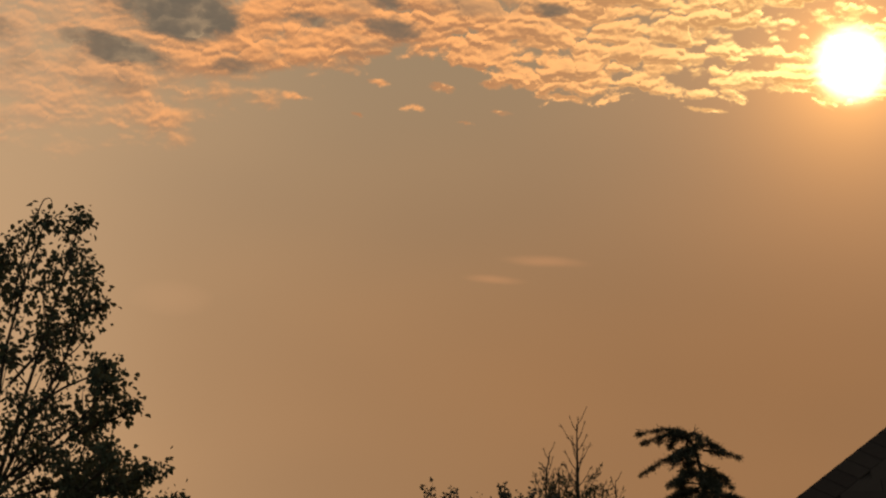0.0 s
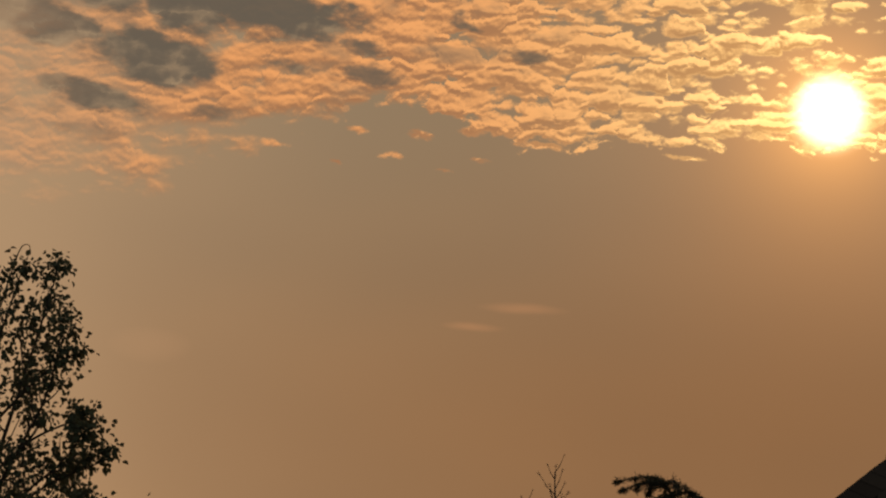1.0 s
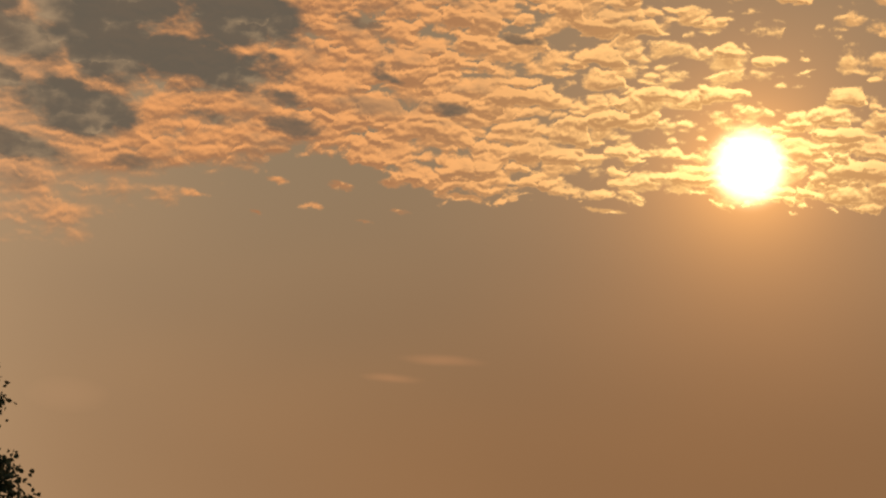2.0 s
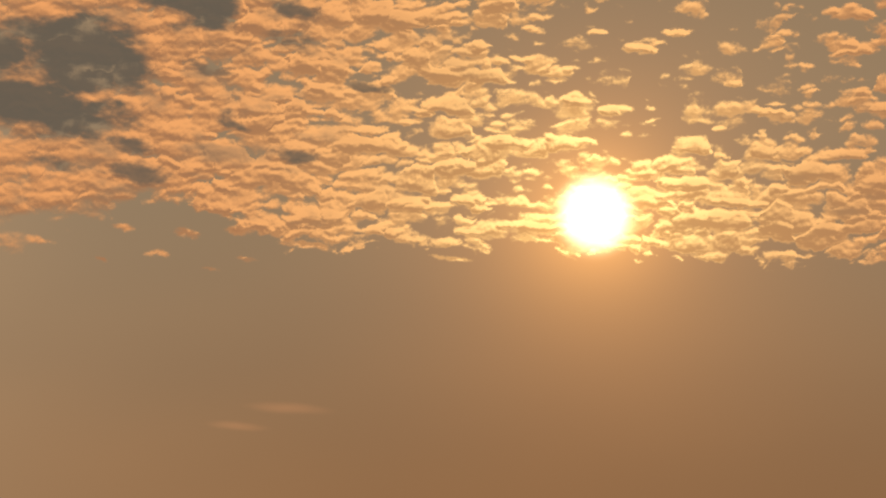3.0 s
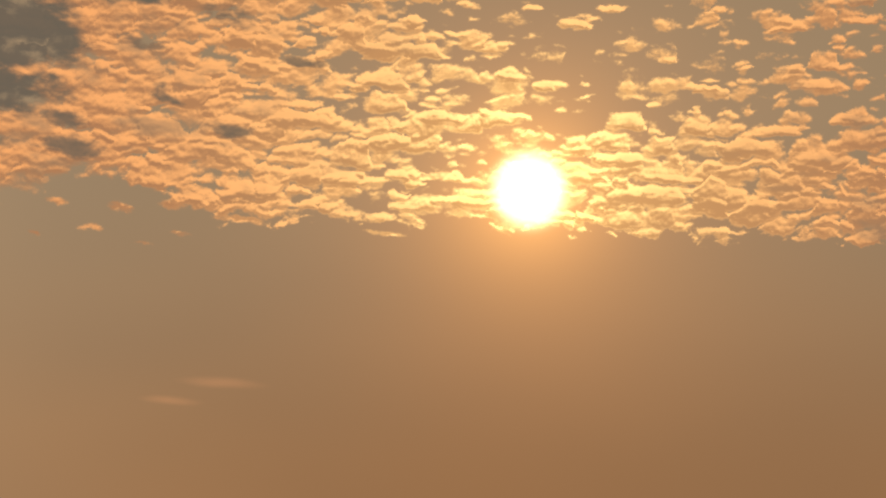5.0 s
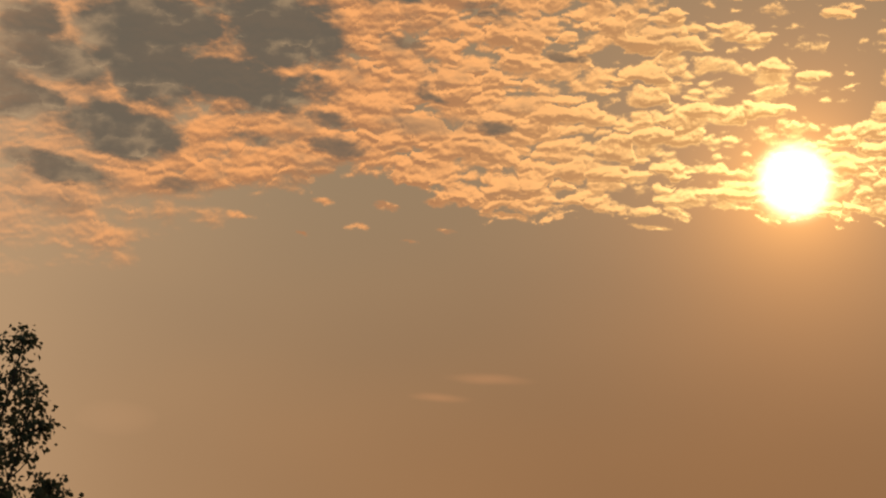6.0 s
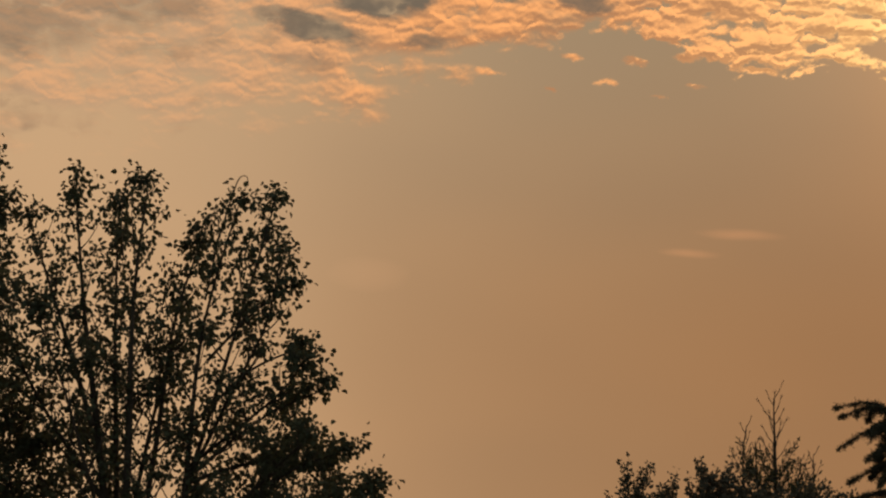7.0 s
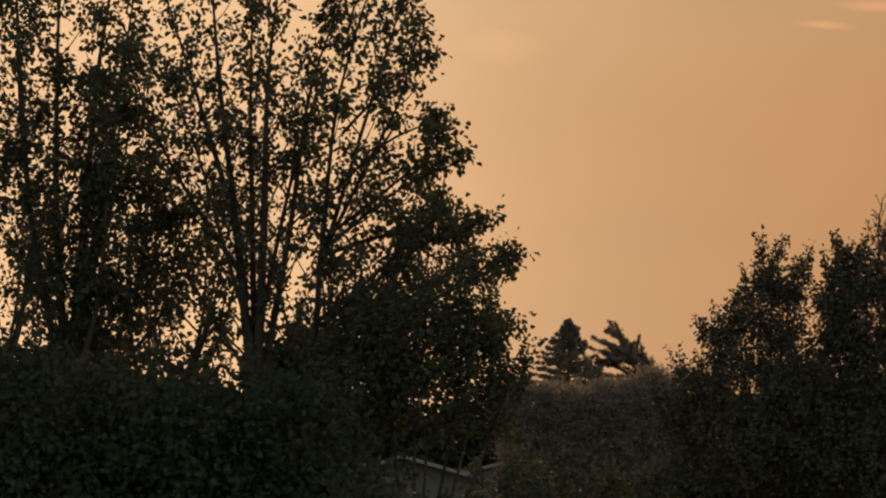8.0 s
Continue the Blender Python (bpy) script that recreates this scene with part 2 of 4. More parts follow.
    fleck = k.add(k.ellipses(bu, bv, FLECKS, 0.16, floor=-0.75), k.add(k.mul(k.sub(slant, 0.5), 1.6), k.mul(k.sub(torn, 0.5), 1.8)))
    bank = k.f("MAXIMUM", bank, k.mul(k.step(fleck, -0.15, 0.95, 0.0, 0.85), k.step(u, -8.0, -2.5, 0.30, 1.0)))
    body = k.mix(bank, body, (0.130, 0.106, 0.077))
    sky = k.mix(k.mul(cover, k.step(v, 60.0, 30.0)), air, body)

    # two faint streaks far under the layer
    su = k.f("MULTIPLY_ADD", k.sub(bank_shift[0], 0.5), 0.5, u)
    sv = k.f("MULTIPLY_ADD", k.sub(bank_shift[1], 0.5), 0.12, k.add(v, k.mul(u, 0.06)))
    streak = k.ellipses(su, sv, [(0.92, 8.83, 0.70, 0.10), (1.85, 9.20, 0.95, 0.13)])
    sky = k.tint(k.mul(k.ellipses(su, sv, [(-5.0, 8.1, 0.8, 0.35)]), 0.05), (0.60, 0.28, 0.14), sky)
    sky = k.tint(k.mul(k.mul(streak, streak), 0.15), (0.62, 0.22, 0.08), sky)

    # the sun in the thick air
    halo = k.f("EXPONENT", k.mul(k.f("POWER", k.mul(away, 1 / 0.62), 5.0), -1.0))
    sky = k.tint(k.mul(halo, 2.6), (1.0, 0.80, 0.45), sky)
    ring = k.f("EXPONENT", k.mul(away, -1.25))
    sky = k.tint(k.mul(ring, 1.0), (1.0, 0.46, 0.09), sky)
    disc = k.step(away, 0.30, 0.24)
    sky = k.tint(k.mul(disc, 20.0), (1.0, 0.85, 0.6), sky)

    # the rest of the dome, away from the sunset
    dome = k.node("ShaderNodeTexSky")
    dome.sky_type, dome.sun_disc, dome.dust_density = "NISHITA", False, 6.0
    dome.sun_elevation, dome.sun_rotation = radians(SUN_HEIGHT), radians(SUN_BEARING)
    far = k.tint((0.290, 0.237, 0.175), dome.outputs[0], (0, 0, 0))
    sky = k.mix(k.step(away, 30.0, 75.0), sky, far)
    back = k.node("ShaderNodeBackground")
    k.put(back.inputs[0], sky)
    back.inputs[1].default_value = 1.0
    k.put(k.node("ShaderNodeOutputWorld").inputs[0], back.outputs[0])


build_sky()


# ---- materials ----
def material(name, dark, light, rough=0.7, scale=8.0, fine=60.0, bump=0.3, leaf=0.0, gloss=0.5):
    """Two colours mixed by noise at two sizes, with relief; leaf: the share of light that comes through."""
    m = bpy.data.materials.new(name)
    m.use_nodes = True
    k = Maths(m.node_tree)
    shader = m.node_tree.nodes["Principled BSDF"]
    place = k.node("ShaderNodeTexCoord").outputs["Object"]
    a = k.noise(place, scale, 4.0, 0.6)
    b = k.noise(place, fine, 2.0, 0.5)
    mixed = k.add(k.mul(a, 0.65), k.mul(b, 0.35))
    if leaf:
        each = k.node("ShaderNodeNewGeometry").outputs["Random Per Island"]
        mixed = k.add(k.mul(mixed, 0.5), k.mul(each, 0.5))
    else:
        each = k.node("ShaderNodeObjectInfo").outputs["Random"]
        mixed = k.add(k.mul(mixed, 0.75), k.mul(each, 0.25))
    colour = k.mix(k.step(mixed, 0.25, 0.75), dark, light)
    k.put(shader.inputs["Base Color"], colour)
    shader.inputs["Roughness"].default_value = rough
    shader.inputs["Specular IOR Level"].default_value = gloss
    if bump:
        n = k.node("ShaderNodeBump")
        n.inputs["Strength"].default_value = bump
        n.inputs["Distance"].default_value = 0.01
        k.put(n.inputs["Height"], mixed)
        k.put(shader.inputs["Normal"], n.outputs[0])
    if leaf:
        thin = k.node("ShaderNodeBsdfTranslucent")
        k.put(thin.inputs[0], colour)
        both = k.node("ShaderNodeMixShader")
        both.inputs[0].default_value = leaf
        k.put(both.inputs[1], shader.outputs[0])
        k.put(both.inputs[2], thin.outputs[0])
        k.put(m.node_tree.nodes["Material Output"].inputs[0], both.outputs[0])
    return m


PEAR_LEAF = material("pear_leaf", (0.038, 0.041, 0.024), (0.053, 0.056, 0.033), 0.8, leaf=0.22, bump=0, gloss=0.10)
SHRUB_LEAF = material("shrub_leaf", (0.038, 0.043, 0.027), (0.045, 0.051, 0.032), 0.8, leaf=0.30, bump=0, gloss=0.05)
MAPLE_LEAF = material("maple_leaf", (0.060, 0.054, 0.037), (0.068, 0.061, 0.042), 0.85, leaf=0.12, bump=0, gloss=0.10)
CEDAR_NEEDLE = material("cedar_needle", (0.040, 0.040, 0.026), (0.062, 0.058, 0.036), 0.8, leaf=0.15, bump=0, gloss=0.1)
CYPRESS_SPRAY = material("cypress_spray", (0.026, 0.028, 0.012), (0.060, 0.056, 0.024), 0.7, leaf=0.08, bump=0, gloss=0.2)
# far foliage: distance haze is put into the base colour, paler than near leaves
HAZED_FOLIAGE = material("foliage_paled_as_haze", (0.165, 0.137, 0.112), (0.175, 0.147, 0.120), 0.85, leaf=0.45, bump=0, gloss=0.05)
BARK = material("bark", (0.026, 0.020, 0.015), (0.050, 0.039, 0.029), 0.9, 14.0, 90.0, 0.8, gloss=0.15)
SHINGLE = material("asphalt_shingle", (0.021, 0.014, 0.011), (0.034, 0.024, 0.018), 0.95, 3.0, 240.0, 0.5, gloss=0.08)
# far conifers' bark, lightened in its base colour to imitate haze
HAZED_BARK = material("bark_paled_as_haze", (0.110, 0.092, 0.075), (0.140, 0.118, 0.096), 0.9, 14.0, 90.0, 0.6, gloss=0.1)
FASCIA = material("painted_fascia", (0.10, 0.09, 0.078), (0.15, 0.136, 0.118), 0.6, 2.0, 40.0, 0.15)
SIDING = material("weathered_siding", (0.055, 0.048, 0.040), (0.085, 0.074, 0.060), 0.8, 1.5, 30.0, 0.3)
FAR_ROOF = material("grey_far_roof", (0.09, 0.085, 0.08), (0.17, 0.16, 0.15), 0.85, 1.0, 20.0, 0.3)
GLASS = material("dark_window_glass", (0.02, 0.02, 0.022), (0.03, 0.03, 0.034), 0.08, 1.0, 5.0, 0)
GRASS = material("grass", (0.035, 0.045, 0.016), (0.085, 0.090, 0.035), 0.9, 0.6, 14.0, 0.6)


# ---- mesh helpers ----
def mesh_object(name, verts, faces, mat, parent=None, label="", smooth=False):
    me = bpy.data.meshes.new(name)
    me.from_pydata([tuple(p) for p in verts], [], [tuple(q) for q in faces])
    me.materials.append(mat)
    if smooth:
        me.polygons.foreach_set("use_smooth", [True] * len(me.polygons))
    me.update()
    ob = new(name, me)
    ob.parent = parent
    if label:
        tagged(ob, label)
    return ob


def quads_object(name, verts, quads, mat, parent, label="", kind=""):
    """A mesh of many quads from arrays."""
    me = bpy.data.meshes.new(name)
    n, q = len(verts), len(quads)
    me.vertices.add(n)
    me.vertices.foreach_set("co", np.asarray(verts, np.float32).ravel())
    me.loops.add(4 * q)
    me.loops.foreach_set("vertex_index", np.asarray(quads, np.int32).ravel())
    me.polygons.add(q)
    me.polygons.foreach_set("loop_start", np.arange(0, 4 * q, 4, dtype=np.int32))
    me.materials.append(mat)
    me.update(calc_edges=True)
    ob = new(name, me)
    ob.parent = parent
    return tagged(ob, label, kind=kind)


class Wood:
    """Collects tapered, bent branches into one mesh."""

    def __init__(self):
        self.verts, self.faces = [], []

    def branch(self, path, r0, r1, sides=6):
        start = len(self.verts)
        n = len(path)
        for i, p in enumerate(path):
            way = (path[min(i + 1, n - 1)] - path[max(i - 1, 0)]).normalized()
            side = way.cross(Vector((0.3, 0.9, 0.2))).normalized()
            other = way.cross(side)
            r = r0 + (r1 - r0) * (i / max(n - 1, 1)) ** 0.75
            for s in range(sides):
                a = 2 * math.pi * s / sides
                self.verts.append(p + r * (math.cos(a) * side + math.sin(a) * other))
        for i in range(n - 1):
            for s in range(sides):
                a, b = start + i * sides + s, start + i * sides + (s + 1) % sides
                self.faces.append((a, b, b + sides, a + sides))
        self.faces.append(tuple(start + (n - 1) * sides + s for s in range(sides)))

    def done(self, name, mat, parent, label="", kind=""):
        return tagged(mesh_object(name, self.verts, self.faces, mat, parent, label, smooth=True), kind=kind)


class Leaves:
    """Collects places, directions and lengths of leaves; each becomes a small folded blade."""

    def __init__(self, seed):
        self.p, self.d, self.s = [], [], []
        self.rng = np.random.default_rng(seed)

    def add(self, p, d, s):
        self.p.append(tuple(p)), self.d.append(tuple(d)), self.s.append(s)

    def spray(self, centre, radius, count, size, droop=0.4):
        """count leaves scattered round a centre."""
        off = self.rng.normal(0, 1, (count, 3)) * np.asarray(radius) * 0.6
        way = off + self.rng.normal(0, 0.5, (count, 3)) * np.mean(radius)
        way[:, 2] -= droop * np.mean(radius)
        size = size * self.rng.uniform(0.6, 1.25, count)
        for o, w, s in zip(off, way, size):
            self.add(np.asarray(centre) + o, w, s)

    def done(self, name, mat, parent, width=0.6, fold=0.18, label=""):
        p, d, s = np.array(self.p), np.array(self.d), np.array(self.s)[:, None]
        d = d / (np.linalg.norm(d, axis=1, keepdims=True) + 1e-9)
        side = np.cross(d, self.rng.normal(0, 1, d.shape))
        side /= np.linalg.norm(side, axis=1, keepdims=True) + 1e-9
        up = np.cross(side, d)
        w = 0.5 * width
        rows = [p, p + s * (0.30 * d + w * 0.85 * side + fold * up * 0.8), p + s * (0.68 * d + w * 0.8 * side + fold * up),
                p + s * (d - 0.10 * up), p + s * (0.68 * d - w * 0.8 * side + fold * up), p + s * (0.30 * d - w * 0.85 * side + fold * up * 0.8)]
        verts = np.stack(rows, 1).reshape(-1, 3)
        n = np.arange(len(p))[:, None] * 6
        quads = np.concatenate([n + np.array([[0, 1, 2, 3]]), n + np.array([[0, 3, 4, 5]])], 0)
        return quads_object(name, verts, quads, mat, parent, label, "stuff")


def bend(path, count):
    """A smooth line of count points through the places of path."""
    pts = [path[0]] + list(path) + [path[-1]]
    out = []
    for i in range(count):
        t = i / (count - 1) * (len(path) - 1)
        j = min(int(t), len(path) - 2)
        t -= j
        a, b, c, d = pts[j:j + 4]
        out.append(0.5 * ((2 * b) + (c - a) * t + (2 * a - 5 * b + 4 * c - d) * t * t + (3 * b - a - 3 * c + d) * t ** 3))
    return out


def thing(name, place, label, category, group=""):
    ob = new(name)
    ob.location = place
    bpy.context.view_layer.update()
    return tagged(ob, label, category, group)


def rand_way(rng, up=0.0):
    a = rng.uniform(0, 2 * math.pi)
    w = Vector((math.cos(a), math.sin(a), up))
    return w.normalized()


def grow(path, wood, leaves, rng, spacing, reach, size, r0, crowd=7, start=0.15, thin=0.5):
    """Side branches with twigs and leaves along a limb."""
    length = sum((b - a).length for a, b in zip(path, path[1:]))
    steps = max(int(length / spacing), 2)
    line = bend(path, steps + 1)
    turn = rng.uniform(0, 6.28)
    for i, p in enumerate(line):
        f = i / steps
        if f < start:
            continue
        way = (line[min(i + 1, steps)] - line[max(i - 1, 0)]).normalized()
        turn += 2.4
        out = Vector((math.cos(turn), math.sin(turn), rng.uniform(0.15, 1.0)))
        out = (out + way * 0.7).normalized()
        span = reach * (1.08 - 0.96 * f) * rng.uniform(0.55, 1.3)
        tip = p + out * span + Vector((0, 0, 0.12 * span))
        mid = p + out * span * 0.5 + Vector((0, 0, -0.03 * span))
        arm = bend([p, mid, tip], 6)
        wood.branch(arm, r0 * (1.1 - 0.7 * f), 0.004, 4)
        for j in range(1, 6):
            if rng.random() < (0.46 if j < 5 else 0.08):
                continue
            for _ in range(1 if rng.random() < thin else 2):
                q = arm[j]
                tw = (rand_way(rng, rng.uniform(-0.2, 1.0)) + out * 0.5).normalized()
                e = q + tw * rng.uniform(0.06, 0.22) * (0.6 + span * 0.5)
                wood.branch([q, e], 0.004, 0.002, 3)
                leaves.spray(e, (0.098, 0.098, 0.09), int(rng.integers(crowd + 2, 2 * crowd + 6)), size, 0.8)
    # the limb's own tip
    leaves.spray(line[-1], (0.05, 0.05, 0.09), crowd, size, 0.4)


def limb_part(path, r0, r1, parent, count=14, sides=8):
    w = Wood()
    w.branch(bend(path, count), r0, r1, sides)
    return w.done("limb", BARK, parent)


def settle(root):
    """Parts were made at their places in the world; keep them there under their thing."""
    inv = Matrix.Translation(root.location).inverted()
    for o in root.children_recursive:
        if o.parent is root:
            o.matrix_parent_inverse = inv


# ---- ground ----
ground = mesh_object("ground", [(-2400, -2400, 0), (2400, -2400, 0), (2400, 2400, 0), (-2400, 2400, 0)], [(0, 1, 2, 3)], GRASS)
tagged(ground, "dark evening lawn and open ground to the horizon", "ground", kind="structure")


# ---- pear trees ----
def pear_tree(base, trunk_top, limbs, seed, label, bare=(), reach=1.1, crowd=8, spacing=0.205, size=0.066, thin=0.80):
    rng = np.random.default_rng(seed)
    root = thing("pear_tree", (base.x, base.y, 0), label, "tree", "pear trees in a row")
    w = Wood()
    w.branch(bend([Vector((base.x, base.y, 0)), (Vector((base.x, base.y, 0)) + trunk_top) / 2 + Vector((0.04, 0, 0)), trunk_top], 8), 0.17, 0.11, 10)
    w.done("trunk", BARK, root)
    twigs, leaves = Wood(), Leaves(seed)
    for path, r0, scale in limbs:
        limb_part(path, r0 * 0.95, 0.007, root)
        grow(path, twigs, leaves, rng, spacing, reach * scale, size, 0.018, crowd, start=0.10, thin=thin)
    twigs.done("branchwork", BARK, root, kind="stuff")
    for path in bare:
        limb_part(path, 0.012, 0.004, root, 12, 5)
    leaves.done("crown", PEAR_LEAF, root, 0.78)
    settle(root)
    return root


D = 34.0


def deep(points, spread=0.0):
    """A limb through (bearing, height) places at the pear's distance, leaning spread metres towards the back at its tip."""
    n = len(points) - 1
    return [at(b, h, D) + Vector((0, spread * i / n, 0)) for i, (b, h) in enumerate(points)]


FORK = (-9.42, 1.6)
pear_tree(at(-9.45, 0.0, D), at(*FORK, D), [
    (deep([FORK, (-9.84, 5.18), (-10.19, 7.73), (-10.42, 10.12)], 0.2), 0.075, 1.0),
    (deep([FORK, (-9.6, 5.0), (-9.75, 7.6), (-9.8, 9.85)], 0.9), 0.055, 0.9),
    (deep([FORK, (-9.28, 5.18), (-9.21, 7.75), (-8.95, 9.85)], -0.3), 0.075, 0.9),
    (deep([FORK, (-8.9, 5.0), (-8.6, 7.6), (-8.1, 9.3)], 0.6), 0.055, 0.8),
    (deep([FORK, (-8.45, 2.6), (-8.19, 4.68), (-7.91, 7.25), (-7.25, 9.5)], -0.5), 0.07, 0.65),
    (deep([(-8.19, 4.68), (-7.6, 6.8), (-7.1, 8.6), (-6.80, 9.80)], 0.5), 0.035, 0.50),
    (deep([(-8.19, 4.68), (-7.4, 6.2), (-6.75, 7.4), (-6.45, 8.7)], -0.6), 0.03, 0.50),
    (deep([(-9.96, 5.6), (-10.5, 7.2), (-10.9, 8.3), (-11.3, 9.4)], 0.4), 0.04, 0.85),
    (deep([(-9.7, 4.2), (-10.6, 5.6), (-11.2, 6.8), (-11.6, 8.0)], -0.7), 0.035, 0.8),
    (deep([(-8.3, 4.6), (-7.4, 5.35), (-6.66, 5.85), (-5.62, 6.28)], -0.3), 0.03, 0.48),
    (deep([(-8.25, 3.3), (-7.2, 4.2), (-6.4, 4.85), (-5.38, 5.25)], 0.3), 0.032, 0.55),
    (deep([(-8.4, 2.4), (-7.0, 3.3), (-5.8, 3.95), (-4.62, 4.55)], -0.4), 0.034, 0.5),
    (deep([(-8.4, 2.4), (-7.3, 3.3), (-6.9, 5.0), (-6.5, 6.3)], 0.8), 0.03, 0.8),
    (deep([(-9.4, 2.2), (-10.4, 3.6), (-11.1, 4.9), (-11.5, 5.8)], 0.8), 0.03, 0.9),
    (deep([(-8.0, 5.8), (-7.2, 6.6), (-6.6, 6.95), (-6.2, 7.1)], 0.3), 0.024, 0.55),
    (deep([(-7.9, 6.8), (-7.2, 7.5), (-6.7, 7.9), (-6.35, 8.05)], -0.4), 0.022, 0.5),
    (deep([(-8.2, 4.9), (-7.2, 5.6), (-6.4, 6.2), (-6.05, 6.6)], -0.8), 0.024, 0.6),
    (deep([(-8.4, 2.6), (-7.2, 3.6), (-6.4, 4.1), (-5.7, 4.7)], 0.9), 0.03, 0.8),
    (deep([(-9.3, 3.6), (-9.0, 5.6), (-8.8, 6.8), (-8.5, 8.2)], 1.0), 0.034, 0.9),
    (deep([(-9.5, 3.0), (-9.9, 4.6), (-10.3, 6.2), (-10.7, 7.4)], -1.0), 0.034, 0.9),
    (deep([(-8.3, 3.4), (-7.0, 4.4), (-6.3, 5.0), (-5.85, 5.3)], -0.9), 0.03, 0.6),
    (deep([(-8.3, 2.8), (-6.8, 3.6), (-5.7, 4.1), (-5.0, 4.35)], 0.5), 0.03, 0.55),
    (deep([(-8.2, 4.6), (-7.2, 5.0), (-6.4, 5.0), (-5.9, 5.05)], 1.0), 0.028, 0.6),
    (deep([(-8.3, 2.2), (-6.8, 2.7), (-5.6, 3.1), (-4.95, 3.4)], 0.8), 0.03, 0.6),
    (deep([(-8.3, 2.6), (-7.2, 4.0), (-6.8, 4.8), (-6.4, 5.6)], 1.4), 0.03, 0.7),
], 11, "tall many-stemmed pear tree with sparse dark leaves and open gaps", bare=[
    deep([(-7.95, 7.9), (-7.75, 8.9), (-7.5, 9.75), (-7.38, 10.08), (-7.30, 10.16), (-7.21, 10.14), (-7.19, 9.98)]), deep([(-7.85, 8.6), (-7.72, 9.1), (-7.78, 9.65)]),
    deep([(-9.45, 8.6), (-9.5, 9.2), (-9.48, 9.75)]), deep([(-9.25, 8.7), (-9.3, 9.2), (-9.32, 9.5)])])

pear_tree(at(-12.85, 0.0, D + 1), at(-12.8, 1.8, D + 1), [
    (deep([(-12.8, 1.8), (-12.7, 5.0), (-12.6, 8.0), (-12.3, 10.8)], 1.0), 0.08, 1.0),
    (deep([(-12.8, 1.8), (-13.1, 5.0), (-13.2, 8.0), (-13.2, 10.5)], 0.4), 0.07, 1.0),
    (deep([(-12.8, 1.8), (-12.3, 5.0), (-12.0, 7.6), (-11.75, 9.6)], 0.2), 0.06, 0.9),
    (deep([(-12.8, 1.8), (-13.6, 5.0), (-14.0, 8.0), (-14.3, 10.8)], 0.9), 0.06, 1.0),
    (deep([(-12.8, 1.8), (-12.5, 4.2), (-11.9, 5.6), (-11.6, 7.0)], -0.4), 0.05, 0.95),
    (deep([(-12.8, 1.8), (-13.3, 4.2), (-13.6, 6.5), (-13.7, 9.0)], -0.4), 0.05, 0.95),
    (deep([(-12.8, 1.8), (-12.1, 3.4), (-11.4, 4.4), (-10.9, 5.3)], 0.4), 0.04, 0.9),
    (deep([(-12.8, 1.8), (-12.6, 4.6), (-12.4, 6.6), (-12.3, 8.6)], 1.6), 0.05, 1.0),
    (deep([(-12.8, 1.8), (-12.2, 3.6), (-11.95, 5.6), (-11.9, 7.6)], -0.9), 0.05, 0.60),
    (deep([(-12.8, 1.8), (-12.0, 3.2), (-11.75, 4.6), (-11.8, 6.6)], 1.2), 0.045, 0.50),
    (deep([(-12.8, 1.8), (-11.8, 2.8), (-11.3, 3.6), (-11.0, 4.6)], 0.9), 0.04, 0.8),
], 23, "tall pear tree with dense dark foliage beside its neighbour", reach=1.15, crowd=9, thin=0.5)

pear_tree(at(-16.3, 0.0, D + 1), at(-16.2, 1.8, D + 1), [
    (deep([(-16.2, 1.8), (-16.0, 5.0), (-15.6, 8.0), (-15.3, 10.9)], 1.0), 0.08, 1.0),
    (deep([(-16.2, 1.8), (-15.4, 4.4), (-14.9, 6.5), (-14.6, 9.0)], 0.4), 0.07, 1.0),
    (deep([(-16.2, 1.8), (-16.8, 5.0), (-17.0, 7.6), (-17.0, 9.9)], 0.2), 0.06, 0.9),
    (deep([(-16.2, 1.8), (-15.2, 3.8), (-14.5, 5.0), (-14.0, 6.4)], 0.2), 0.06, 0.9),
], 29, "tall pear tree with dense dark foliage at the row's end", reach=1.15, crowd=9, thin=0.5)


for b, d, seed in ((-11.2, 39.0, 131), (-14.6, 39.5, 137), (-7.6, 40.0, 139)):
    fork = at(b, 1.2, d)
    rng = np.random.default_rng(seed)
    limbs = []
    for n in range(9):
        a = n * 2.4
        lean = Vector((math.cos(a), math.sin(a), 0))
        top = at(b, rng.uniform(4.2, 5.6), d) + lean * rng.uniform(0.5, 1.5)
        limbs.append(([fork, fork.lerp(top, 0.45) + lean * 0.25, top], 0.05, 1.0))
    pear_tree(at(b, 0, d), fork, limbs, seed, "lower pear tree with dark leaves in the back row", reach=1.1, crowd=7, spacing=0.30, size=0.065, thin=0.9)


